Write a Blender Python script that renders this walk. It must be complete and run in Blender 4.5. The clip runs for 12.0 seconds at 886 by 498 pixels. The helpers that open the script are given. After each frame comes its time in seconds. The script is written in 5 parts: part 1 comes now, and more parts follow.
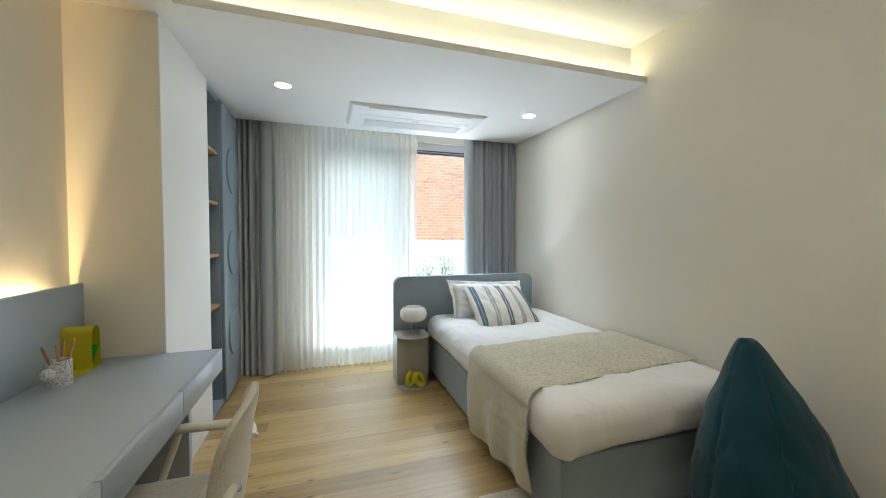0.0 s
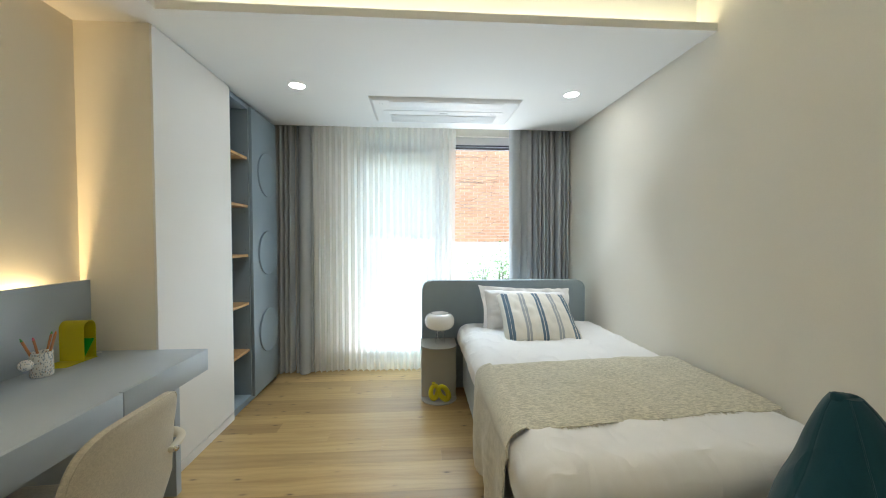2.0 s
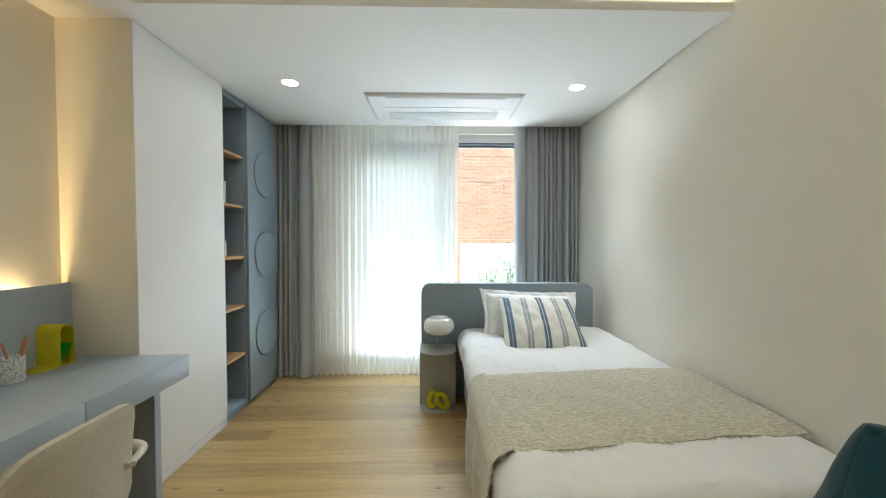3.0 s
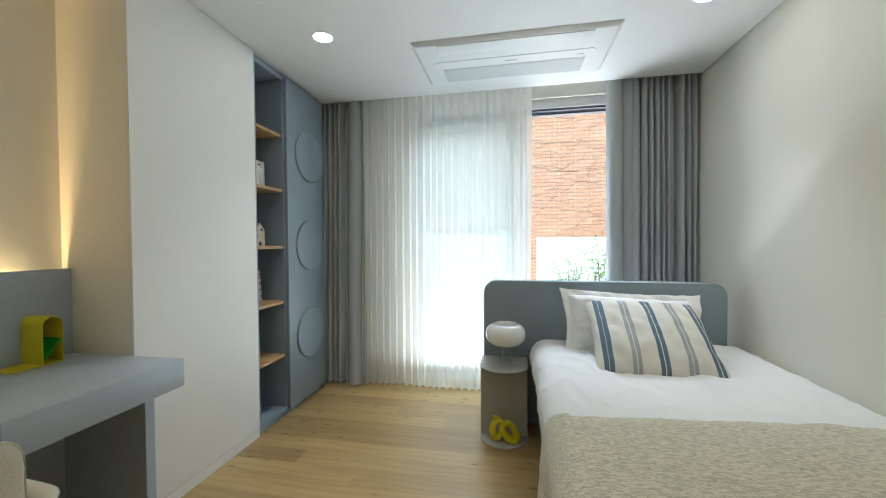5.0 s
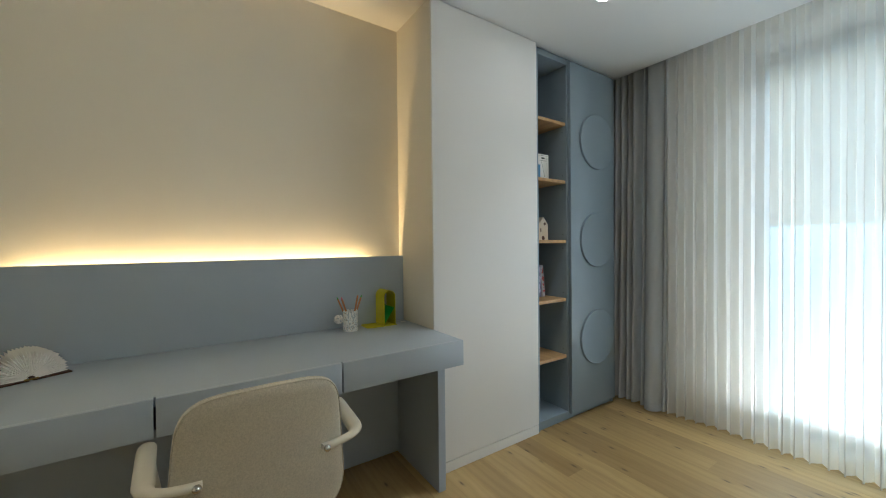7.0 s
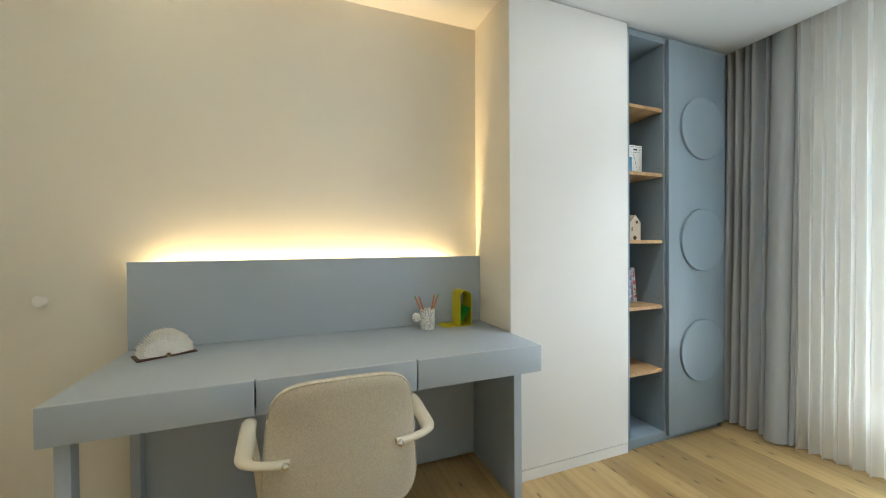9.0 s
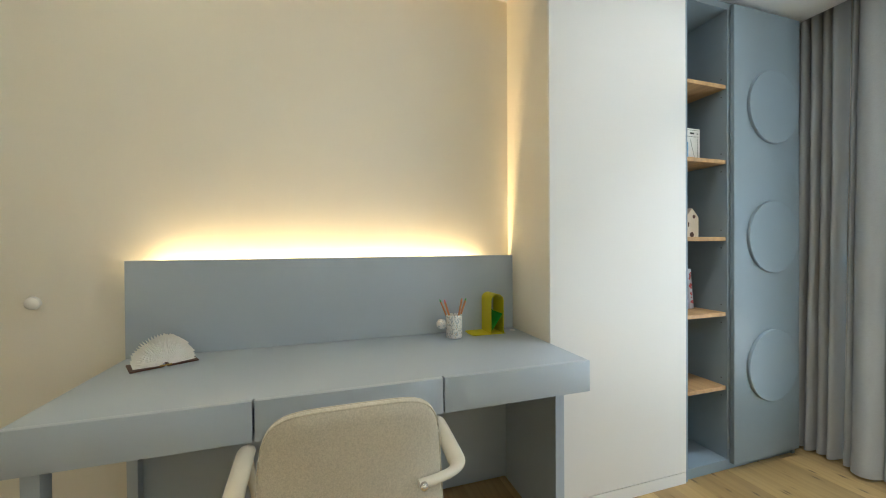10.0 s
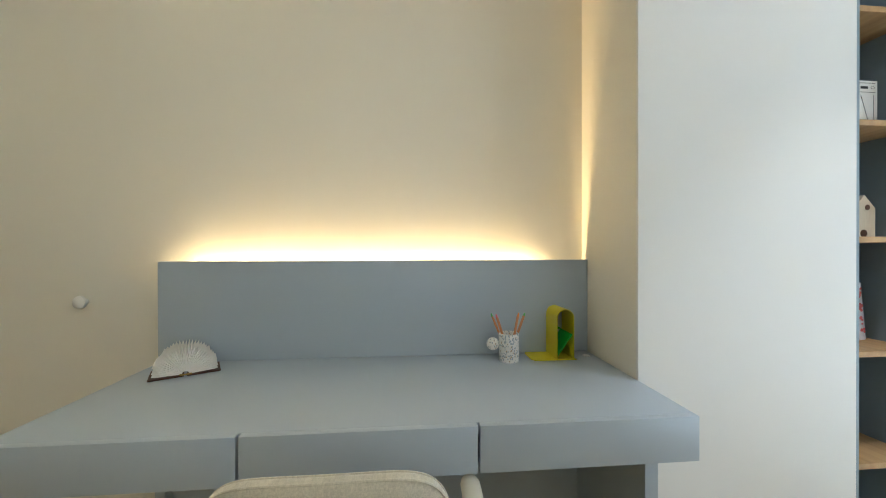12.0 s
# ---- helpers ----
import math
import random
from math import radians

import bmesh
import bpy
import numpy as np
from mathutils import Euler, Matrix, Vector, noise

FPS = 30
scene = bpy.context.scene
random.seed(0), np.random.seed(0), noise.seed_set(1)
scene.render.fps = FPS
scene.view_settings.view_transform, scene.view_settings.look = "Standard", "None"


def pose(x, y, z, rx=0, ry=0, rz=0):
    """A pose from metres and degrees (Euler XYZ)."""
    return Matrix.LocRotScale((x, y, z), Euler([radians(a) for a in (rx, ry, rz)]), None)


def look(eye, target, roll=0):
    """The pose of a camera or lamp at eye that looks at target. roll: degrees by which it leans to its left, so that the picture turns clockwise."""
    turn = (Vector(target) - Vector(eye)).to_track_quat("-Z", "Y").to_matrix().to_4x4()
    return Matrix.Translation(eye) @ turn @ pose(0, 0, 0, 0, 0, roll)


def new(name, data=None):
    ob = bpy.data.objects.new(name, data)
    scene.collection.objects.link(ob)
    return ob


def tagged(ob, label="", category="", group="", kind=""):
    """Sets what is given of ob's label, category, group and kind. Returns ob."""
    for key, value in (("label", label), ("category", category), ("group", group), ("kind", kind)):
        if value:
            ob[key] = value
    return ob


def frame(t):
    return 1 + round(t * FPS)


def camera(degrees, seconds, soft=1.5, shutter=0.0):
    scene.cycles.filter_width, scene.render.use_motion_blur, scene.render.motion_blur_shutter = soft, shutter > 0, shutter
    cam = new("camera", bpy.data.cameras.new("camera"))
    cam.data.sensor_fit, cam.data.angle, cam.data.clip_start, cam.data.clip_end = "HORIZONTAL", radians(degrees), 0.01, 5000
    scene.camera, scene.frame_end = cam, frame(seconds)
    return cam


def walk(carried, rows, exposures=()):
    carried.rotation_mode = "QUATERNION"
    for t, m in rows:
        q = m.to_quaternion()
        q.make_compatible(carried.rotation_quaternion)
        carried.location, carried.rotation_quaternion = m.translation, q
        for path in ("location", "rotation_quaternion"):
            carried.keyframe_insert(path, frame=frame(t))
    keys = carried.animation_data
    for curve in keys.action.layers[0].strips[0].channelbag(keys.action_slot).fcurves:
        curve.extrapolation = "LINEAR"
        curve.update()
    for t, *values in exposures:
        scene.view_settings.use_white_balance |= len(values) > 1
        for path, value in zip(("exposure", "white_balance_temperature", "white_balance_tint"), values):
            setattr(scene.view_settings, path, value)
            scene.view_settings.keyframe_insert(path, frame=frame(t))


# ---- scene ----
cam = camera(100.9, 12.0, soft=1.0)
PATH = [
    (0, (0.271, 0.33, 1.323), (0.887, 2.232, 1.251), 0.2),
    (0.5, (0.396, 0.409, 1.322), (0.824, 2.361, 1.254), 0.2),
    (1, (0.583, 0.428, 1.31), (0.858, 2.409, 1.25), 0.0),
    (1.5, (0.735, 0.45, 1.306), (0.917, 2.441, 1.247), 0.0),
    (2, (0.849, 0.508, 1.307), (0.982, 2.503, 1.249), -0.0),
    (2.5, (0.936, 0.542, 1.324), (1.012, 2.539, 1.267), 0.0),
    (4.5, (1.039, 1.059, 1.221), (1.0, 3.058, 1.179), -0.4),
    (5, (1.063, 1.21, 1.203), (0.692, 3.175, 1.162), -0.4),
    (5.5, (1.025, 1.34, 1.19), (0.315, 3.21, 1.148), -0.5),
    (6, (0.99, 1.417, 1.186), (-0.063, 3.117, 1.152), -0.6),
    (6.5, (1.019, 1.466, 1.177), (-0.371, 2.903, 1.151), -0.6),
    (7, (1.047, 1.49, 1.159), (-0.614, 2.604, 1.136), -0.6),
    (7.5, (1.087, 1.507, 1.166), (-0.732, 2.336, 1.14), -0.5),
    (9.5, (0.97, 1.539, 1.154), (-0.909, 2.223, 1.135), -0.4),
    (10, (0.834, 1.574, 1.147), (-1.073, 2.179, 1.13), -0.4),
    (10.5, (0.753, 1.636, 1.146), (-1.177, 2.162, 1.127), -0.3),
    (11, (0.676, 1.705, 1.14), (-1.283, 2.109, 1.132), -0.3),
    (11.5, (0.618, 1.746, 1.147), (-1.363, 2.021, 1.133), -0.2),
    (12, (0.587, 1.758, 1.147), (-1.405, 1.937, 1.141), -0.1),
]
EXPOSURES = [(t, e - 0.06, k, 9) for t, e, k in ((0.0, 2.95, 5850), (2.5, 2.98, 6000), (4.5, 2.88, 5950), (5.5, 2.65, 5950), (6.5, 2.5, 5900), (7.5, 2.85, 5900), (9.5, 3.42, 5900), (11.0, 3.33, 5950), (12.0, 3.27, 5750))]
walk(cam, [(t, look(eye, target, roll)) for t, eye, target, roll in PATH], EXPOSURES)

# ---- world and large lights ----
world = bpy.data.worlds.new("sky")
scene.world = world
world.use_nodes = True
wn = world.node_tree.nodes
sky = wn.new("ShaderNodeTexSky")
sky.sky_type = "NISHITA"
sky.sun_disc = False
sky.sun_elevation = radians(55)
sky.sun_rotation = radians(200)
world.node_tree.links.new(sky.outputs[0], wn["Background"].inputs[0])
wn["Background"].inputs[1].default_value = 0.07


def lamp(name, kind, m, energy, color, **settings):
    data = bpy.data.lights.new(name, kind)
    data.energy, data.color = energy, color
    if kind == "SUN":
        data.angle = settings["angle"]
    if kind == "AREA":
        data.shape, data.size, data.size_y = "RECTANGLE", settings["size"], settings["size_y"]
    if kind == "SPOT":
        data.spot_size, data.spot_blend, data.shadow_soft_size = settings["spot"], 1.0, settings["soft"]
    ob = new(name, data)
    ob.matrix_world = m
    return ob


# the sun stands behind the house and falls on the brick wall across the yard
lamp("sun", "SUN", look((0, 0, 0), (0.30, 0.50, -1.0)), 0.78, (1.0, 0.94, 0.85), angle=radians(10))

# the open sky above the yard, seen from the window
lamp("sky_light", "AREA", look((1.2, 5.45, 3.45), (1.2, 4.2, 1.7)), 47.0, (0.80, 0.93, 1.0), size=2.6, size_y=1.5)
# added fill lamp at the window's foot, imitating light thrown up by pale paving
lamp("sill_light", "AREA", look((1.2, 4.78, -0.03), (1.2, 3.9, 1.2)), 16.0, (0.93, 0.98, 1.0), size=1.9, size_y=0.28)

WARM, COVE, DOWN, DOWN_WARM = (1.0, 0.65, 0.28), (1.0, 0.87, 0.55), (1.0, 0.97, 0.92), (1.0, 0.91, 0.75)
# led strips: behind the desk panel, and in the front trough of the raised ceiling
lamp("desk_led", "AREA", pose(-0.831, 1.605, 1.005, 180, 0, 90), 2.0, WARM, size=1.29, size_y=0.02)
lamp("cove_led_front", "AREA", look((1.01, 2.43, 2.408), (1.01, 2.47, 2.60)), 0.8, COVE, size=2.74, size_y=0.03)
# side and back strips are out of view, added to fill the room
lamp("cove_led_side", "AREA", look((-0.50, 0.95, 2.408), (-0.56, 0.95, 2.60)), 0.45, COVE, size=0.03, size_y=2.8)
lamp("cove_led_back", "AREA", look((1.01, -0.50, 2.408), (1.01, -0.56, 2.60)), 1.0, COVE, size=2.74, size_y=0.03)

# ---- materials ----
MATS = {}


def nodes_of(name):
    m = bpy.data.materials.new(name)
    m.use_nodes = True
    return m, m.node_tree.nodes, m.node_tree.links, m.node_tree.nodes["Principled BSDF"]


def coords(n, l, scale=(1, 1, 1), kind="Object"):
    tc, mp = n.new("ShaderNodeTexCoord"), n.new("ShaderNodeMapping")
    mp.inputs["Scale"].default_value = scale
    l.new(tc.outputs[kind], mp.inputs["Vector"])
    return mp.outputs["Vector"]


def noise_node(n, l, vec, scale, detail=3.0, rough=0.55):
    t = n.new("ShaderNodeTexNoise")
    t.inputs["Scale"].default_value, t.inputs["Detail"].default_value, t.inputs["Roughness"].default_value = scale, detail, rough
    l.new(vec, t.inputs["Vector"])
    return t.outputs["Fac"]


def ramp(n, l, fac, stops, mode="LINEAR"):
    r = n.new("ShaderNodeValToRGB")
    r.color_ramp.interpolation = mode
    e = r.color_ramp.elements
    while len(e) < len(stops):
        e.new(0.5)
    for k, (p, c) in zip(e, stops):
        k.position, k.color = p, (*c, 1)
    l.new(fac, r.inputs["Fac"])
    return r.outputs["Color"]


def mixed(n, l, fac, a, b, blend="MIX"):
    m = n.new("ShaderNodeMix")
    m.data_type, m.blend_type = "RGBA", blend
    for sock, v in ((m.inputs["Factor"], fac), (m.inputs["A"], a), (m.inputs["B"], b)):
        if isinstance(v, (int, float)):
            sock.default_value = v
        elif isinstance(v, tuple):
            sock.default_value = (*v, 1)
        else:
            l.new(v, sock)
    return m.outputs["Result"]


def bumped(n, l, height, b, strength=0.2, dist=0.002, under=None):
    k = n.new("ShaderNodeBump")
    if under:
        l.new(under, k.inputs["Normal"])
    k.inputs["Strength"].default_value, k.inputs["Distance"].default_value = strength, dist
    l.new(height, k.inputs["Height"])
    l.new(k.outputs["Normal"], b.inputs["Normal"])


def tint(c, f):
    return tuple(min(1.0, v * f) for v in c)


def surface(name, color, rough=0.6, grain=300.0, depth=0.15, vary=0.05, blot=2.5, metal=0.0, dist=0.001, scale=(1, 1, 1), coat=0.0):
    """Paint, metal or plastic: broad blotches, fine grain, fine relief."""
    if name in MATS:
        return MATS[name]
    m, n, l, b = nodes_of(name)
    v = coords(n, l, scale)
    big, fine = noise_node(n, l, v, blot), noise_node(n, l, v, grain, 2.0)
    c = ramp(n, l, big, [(0.3, tint(color, 1 - vary)), (0.7, tint(color, 1 + vary))])
    c = mixed(n, l, 0.5, c, ramp(n, l, fine, [(0.3, tint(color, 1 - vary)), (0.7, tint(color, 1 + vary))]))
    l.new(c, b.inputs["Base Color"])
    r = n.new("ShaderNodeMapRange")
    r.inputs["To Min"].default_value, r.inputs["To Max"].default_value = max(0.02, rough - 0.06), min(1.0, rough + 0.06)
    l.new(noise_node(n, l, v, blot * 4), r.inputs["Value"])
    l.new(r.outputs["Result"], b.inputs["Roughness"])
    b.inputs["Metallic"].default_value = metal
    b.inputs["Coat Weight"].default_value = coat
    if depth:
        bumped(n, l, fine, b, depth, dist)
    MATS[name] = m
    return m


def fabric(name, color, thread=900.0, vary=0.12, fuzz=0.3, slub=0.0, color2=None, depth=0.35, crumple=0.0):
    """Woven cloth: two crossed sets of threads, blotches and slubs."""
    if name in MATS:
        return MATS[name]
    m, n, l, b = nodes_of(name)
    v = coords(n, l)
    warp = noise_node(n, l, coords(n, l, (1.0, 0.35, 1.0)), thread, 2.0)
    weft = noise_node(n, l, coords(n, l, (0.35, 1.0, 0.35)), thread, 2.0)
    add = n.new("ShaderNodeMath")
    add.operation = "ADD"
    l.new(warp, add.inputs[0]), l.new(weft, add.inputs[1])
    half = n.new("ShaderNodeMath")
    half.operation = "MULTIPLY"
    half.inputs[1].default_value = 0.5
    l.new(add.outputs[0], half.inputs[0])
    c2 = color2 or tint(color, 1 - 2 * vary)
    c = ramp(n, l, half.outputs[0], [(0.36, c2), (0.62, tint(color, 1 + vary))])
    c = mixed(n, l, 0.35, c, ramp(n, l, noise_node(n, l, v, 5.0), [(0.3, tint(color, 1 - vary)), (0.7, tint(color, 1 + vary))]))
    if slub:
        s = noise_node(n, l, coords(n, l, (0.25, 1.0, 1.0)), 190.0, 3.0, 0.7)
        c = mixed(n, l, slub, c, ramp(n, l, s, [(0.41, c2), (0.57, tint(color, 1.25))]))
    l.new(c, b.inputs["Base Color"])
    b.inputs["Roughness"].default_value = 0.92
    b.inputs["Sheen Weight"].default_value = fuzz
    b.inputs["Specular IOR Level"].default_value = 0.2
    under = None
    if crumple:
        # soft creases of a worn cover
        c1 = noise_node(n, l, coords(n, l, (1.0, 0.6, 0.45)), 5.0, 2.0, 0.45)
        ridge = ramp(n, l, c1, [(0.30, (0, 0, 0)), (0.44, (0.5, 0.5, 0.5)), (0.50, (1, 1, 1)), (0.57, (0.5, 0.5, 0.5)), (0.75, (0.15, 0.15, 0.15))])
        k = n.new("ShaderNodeBump")
        k.inputs["Strength"].default_value, k.inputs["Distance"].default_value = crumple, 0.012
        l.new(ridge, k.inputs["Height"])
        under = k.outputs["Normal"]
    bumped(n, l, half.outputs[0], b, depth, 0.0015, under)
    MATS[name] = m
    return m


def oak(name, tones, length=(0.9, 8.0, 8.0), rough=0.45, per_piece=0.5, knots=0.0):
    """Oiled oak with grain along local x."""
    if name in MATS:
        return MATS[name]
    m, n, l, b = nodes_of(name)
    info = n.new("ShaderNodeObjectInfo")
    tc = n.new("ShaderNodeTexCoord")
    shift = n.new("ShaderNodeVectorMath")
    shift.operation = "MULTIPLY_ADD"
    l.new(info.outputs["Random"], shift.inputs[0])
    shift.inputs[1].default_value = (37.0, 11.0, 5.0)
    l.new(tc.outputs["Object"], shift.inputs[2])

    def stretched(scale):
        mp = n.new("ShaderNodeMapping")
        mp.inputs["Scale"].default_value = scale
        l.new(shift.outputs[0], mp.inputs["Vector"])
        return mp.outputs["Vector"]

    broad = noise_node(n, l, stretched(length), 1.6, 4.0, 0.6)
    wave = n.new("ShaderNodeTexWave")
    wave.bands_direction = "Y"
    wave.inputs["Scale"].default_value, wave.inputs["Distortion"].default_value = 7.0, 9.0
    wave.inputs["Detail"].default_value, wave.inputs["Detail Scale"].default_value = 3.0, 0.6
    l.new(stretched((0.35, 1.0, 1.0)), wave.inputs["Vector"])
    pores = noise_node(n, l, stretched((6.0, 160.0, 160.0)), 2.0, 3.0, 0.7)
    c = ramp(n, l, broad, [(0.25, tones[0]), (0.5, tones[1]), (0.75, tones[2])])
    c = mixed(n, l, 0.13, c, ramp(n, l, wave.outputs["Fac"], [(0.0, tint(tones[0], 0.75)), (0.6, tones[2])]))
    c = mixed(n, l, 0.22, c, ramp(n, l, pores, [(0.35, tint(tones[0], 0.7)), (0.55, tones[2])]), "SOFT_LIGHT")
    if per_piece:
        piece = ramp(n, l, info.outputs["Random"], [(0.0, (0.60, 0.55, 0.50)), (0.35, (0.86, 0.84, 0.80)), (0.7, (1.0, 1.0, 1.0)), (1.0, (1.14, 1.10, 1.02))])
        c = mixed(n, l, per_piece, c, piece, "MULTIPLY")
    if knots:
        vor = n.new("ShaderNodeTexVoronoi")
        vor.inputs["Scale"].default_value = 1.0
        vor.voronoi_dimensions = "2D"
        l.new(stretched((4.4, 12.0, 12.0)), vor.inputs["Vector"])
        spot = ramp(n, l, vor.outputs["Distance"], [(0.0, (1, 1, 1)), (0.05, (0.8, 0.8, 0.8)), (0.09, (0.25, 0.25, 0.25)), (0.17, (0, 0, 0))])
        gate = ramp(n, l, noise_node(n, l, stretched((1.1, 3.0, 3.0)), 2.2), [(0.52, (0, 0, 0)), (0.58, (1, 1, 1))])
        both = mixed(n, l, 1.0, spot, gate, "MULTIPLY")
        sc = n.new("ShaderNodeMath")
        sc.operation = "MULTIPLY"
        sc.inputs[1].default_value = knots
        l.new(both, sc.inputs[0])
        c = mixed(n, l, sc.outputs[0], c, (0.07, 0.04, 0.02))
    l.new(c, b.inputs["Base Color"])
    r = n.new("ShaderNodeMapRange")
    r.inputs["To Min"].default_value, r.inputs["To Max"].default_value = rough - 0.08, rough + 0.10
    l.new(broad, r.inputs["Value"])
    l.new(r.outputs["Result"], b.inputs["Roughness"])
    bumped(n, l, pores, b, 0.15, 0.0008)
    MATS[name] = m
    return m


def glowing(name, color, strength):
    if name in MATS:
        return MATS[name]
    m, n, l, b = nodes_of(name)
    b.inputs["Base Color"].default_value = (0.9, 0.9, 0.88, 1)
    b.inputs["Emission Color"].default_value = (*color, 1)
    b.inputs["Emission Strength"].default_value = strength
    MATS[name] = m
    return m


def sheer_cloth(name, color, clear):
    """Fine voile: part open weave, part thread that scatters light to both sides."""
    if name in MATS:
        return MATS[name]
    m, n, l, b = nodes_of(name)
    n.remove(b)
    out = n["Material Output"]
    tr, df, tp = n.new("ShaderNodeBsdfTranslucent"), n.new("ShaderNodeBsdfDiffuse"), n.new("ShaderNodeBsdfTransparent")
    cloud = noise_node(n, l, coords(n, l, (14, 14, 0.6)), 1.0, 2.0)
    c = ramp(n, l, cloud, [(0.3, tint(color, 0.96)), (0.7, tint(color, 1.03))])
    l.new(c, tr.inputs["Color"]), l.new(c, df.inputs["Color"])
    mx, my = n.new("ShaderNodeMixShader"), n.new("ShaderNodeMixShader")
    mx.inputs[0].default_value = 0.68
    l.new(tr.outputs[0], mx.inputs[1]), l.new(df.outputs[0], mx.inputs[2])
    f = n.new("ShaderNodeMapRange")
    f.inputs["To Min"].default_value, f.inputs["To Max"].default_value = clear - 0.05, clear + 0.05
    l.new(cloud, f.inputs["Value"])
    l.new(f.outputs["Result"], my.inputs[0])
    l.new(mx.outputs[0], my.inputs[1]), l.new(tp.outputs[0], my.inputs[2])
    l.new(my.outputs[0], out.inputs["Surface"])
    MATS[name] = m
    return m


def pane_glass(name, color, blend=0.15, gloss=0.6):
    if name in MATS:
        return MATS[name]
    m, n, l, b = nodes_of(name)
    n.remove(b)
    tp, gl, mx, fr = n.new("ShaderNodeBsdfTransparent"), n.new("ShaderNodeBsdfGlossy"), n.new("ShaderNodeMixShader"), n.new("ShaderNodeLayerWeight")
    tp.inputs["Color"].default_value = (*color, 1)
    gl.inputs["Roughness"].default_value = 0.02
    fr.inputs["Blend"].default_value = blend
    weak = n.new("ShaderNodeMath")
    weak.operation = "MULTIPLY_ADD"
    weak.inputs[1].default_value, weak.inputs[2].default_value = gloss, 0.03
    l.new(fr.outputs["Facing"], weak.inputs[0])
    l.new(weak.outputs[0], mx.inputs[0])
    l.new(tp.outputs[0], mx.inputs[1]), l.new(gl.outputs[0], mx.inputs[2])
    l.new(mx.outputs[0], n["Material Output"].inputs["Surface"])
    MATS[name] = m
    return m


WALL = surface("wall_paper", (0.778, 0.745, 0.658), 0.85, 260.0, 0.25, 0.025, 1.5, dist=0.0008)
WHITE_PANEL = surface("white_panel", (0.78, 0.77, 0.745), 0.55, 400.0, 0.05, 0.015, 1.5)
CEILING = surface("ceiling_paint", (0.80, 0.80, 0.78), 0.9, 300.0, 0.12, 0.02, 1.2)
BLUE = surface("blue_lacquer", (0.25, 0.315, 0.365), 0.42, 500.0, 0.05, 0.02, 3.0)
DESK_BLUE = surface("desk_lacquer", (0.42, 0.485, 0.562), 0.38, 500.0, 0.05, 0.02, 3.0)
SHELF_OAK = oak("shelf_oak", [(0.34, 0.21, 0.09), (0.47, 0.30, 0.145), (0.56, 0.385, 0.20)], per_piece=0.15)
FLOOR_OAK = oak("floor_oak", [(0.365, 0.252, 0.105), (0.47, 0.34, 0.155), (0.55, 0.41, 0.205)], rough=0.34, per_piece=0.8, knots=0.8)
BED_CLOTH = fabric("bed_cloth", (0.305, 0.37, 0.405), 700.0, 0.10)
LINEN = fabric("white_linen", (0.82, 0.815, 0.80), 1100.0, 0.03, 0.2, depth=0.12, crumple=0.5)
PILLOW_LINEN = fabric("pillow_linen", (0.88, 0.88, 0.875), 1100.0, 0.02, 0.2, depth=0.10, crumple=0.4)
THROW = fabric("throw_weave", (0.64, 0.60, 0.47), 420.0, 0.13, 0.4, 0.55, (0.33, 0.31, 0.225), 0.9)
DRAPE = fabric("drape_cloth", (0.43, 0.445, 0.45), 900.0, 0.06, 0.2, 0.12)
CHAIR_CLOTH = fabric("chair_cloth", (0.61, 0.565, 0.46), 560.0, 0.11, 0.4, 0.24)
TEAL = fabric("teal_canvas", (0.008, 0.050, 0.066), 800.0, 0.14, 0.22, crumple=0.45)
RUG = fabric("rug_wool", (0.62, 0.57, 0.47), 260.0, 0.15, 0.6, 0.5, depth=1.0)
SHEER = sheer_cloth("sheer_voile", (0.94, 0.92, 0.865), 0.33)
CREAM = surface("cream_plastic", (0.72, 0.68, 0.57), 0.40, 500.0, 0.03, 0.02)
TAUPE = surface("taupe_metal", (0.40, 0.39, 0.345), 0.45, 600.0, 0.05, 0.02)
YELLOW = surface("yellow_lacquer", (0.62, 0.55, 0.005), 0.45, 500.0, 0.04, 0.03)
GREEN = surface("green_lacquer", (0.01, 0.36, 0.02), 0.45, 500.0, 0.04, 0.03)
CHROME = surface("chrome", (0.75, 0.75, 0.75), 0.12, 500.0, 0.0, 0.02, metal=1.0)
DARK = surface("dark_metal", (0.03, 0.03, 0.035), 0.4, 500.0, 0.05, 0.05)
GREY_FRAME = surface("grey_frame", (0.25, 0.27, 0.29), 0.4, 500.0, 0.05, 0.03)
PALE_FRAME = surface("pale_frame", (0.72, 0.72, 0.70), 0.4, 500.0, 0.05, 0.02)
PLASTIC = surface("white_plastic", (0.80, 0.81, 0.81), 0.35, 600.0, 0.03, 0.01)
SLAT_GREY = surface("slat_plastic", (0.76, 0.78, 0.78), 0.45, 600.0, 0.03, 0.01)
DIM_GREY = surface("grey_plastic", (0.38, 0.39, 0.39), 0.5, 600.0, 0.03, 0.02)
OPAL = surface("opal_glass", (0.86, 0.86, 0.85), 0.08, 500.0, 0.0, 0.01, coat=1.0)
CLEAR = pane_glass("clear_glass", (0.995, 1.0, 1.0), 0.12, 0.5)
TINTED = pane_glass("tinted_glass", (0.69, 0.88, 0.965))
PAPER = surface("paper", (0.94, 0.93, 0.90), 0.9, 400.0, 0.1, 0.03)
BROWN = surface("brown_cover", (0.10, 0.045, 0.025), 0.6, 400.0, 0.2, 0.1)
BRASS = surface("brass", (0.45, 0.30, 0.09), 0.35, 400.0, 0.05, 0.05, metal=0.8)
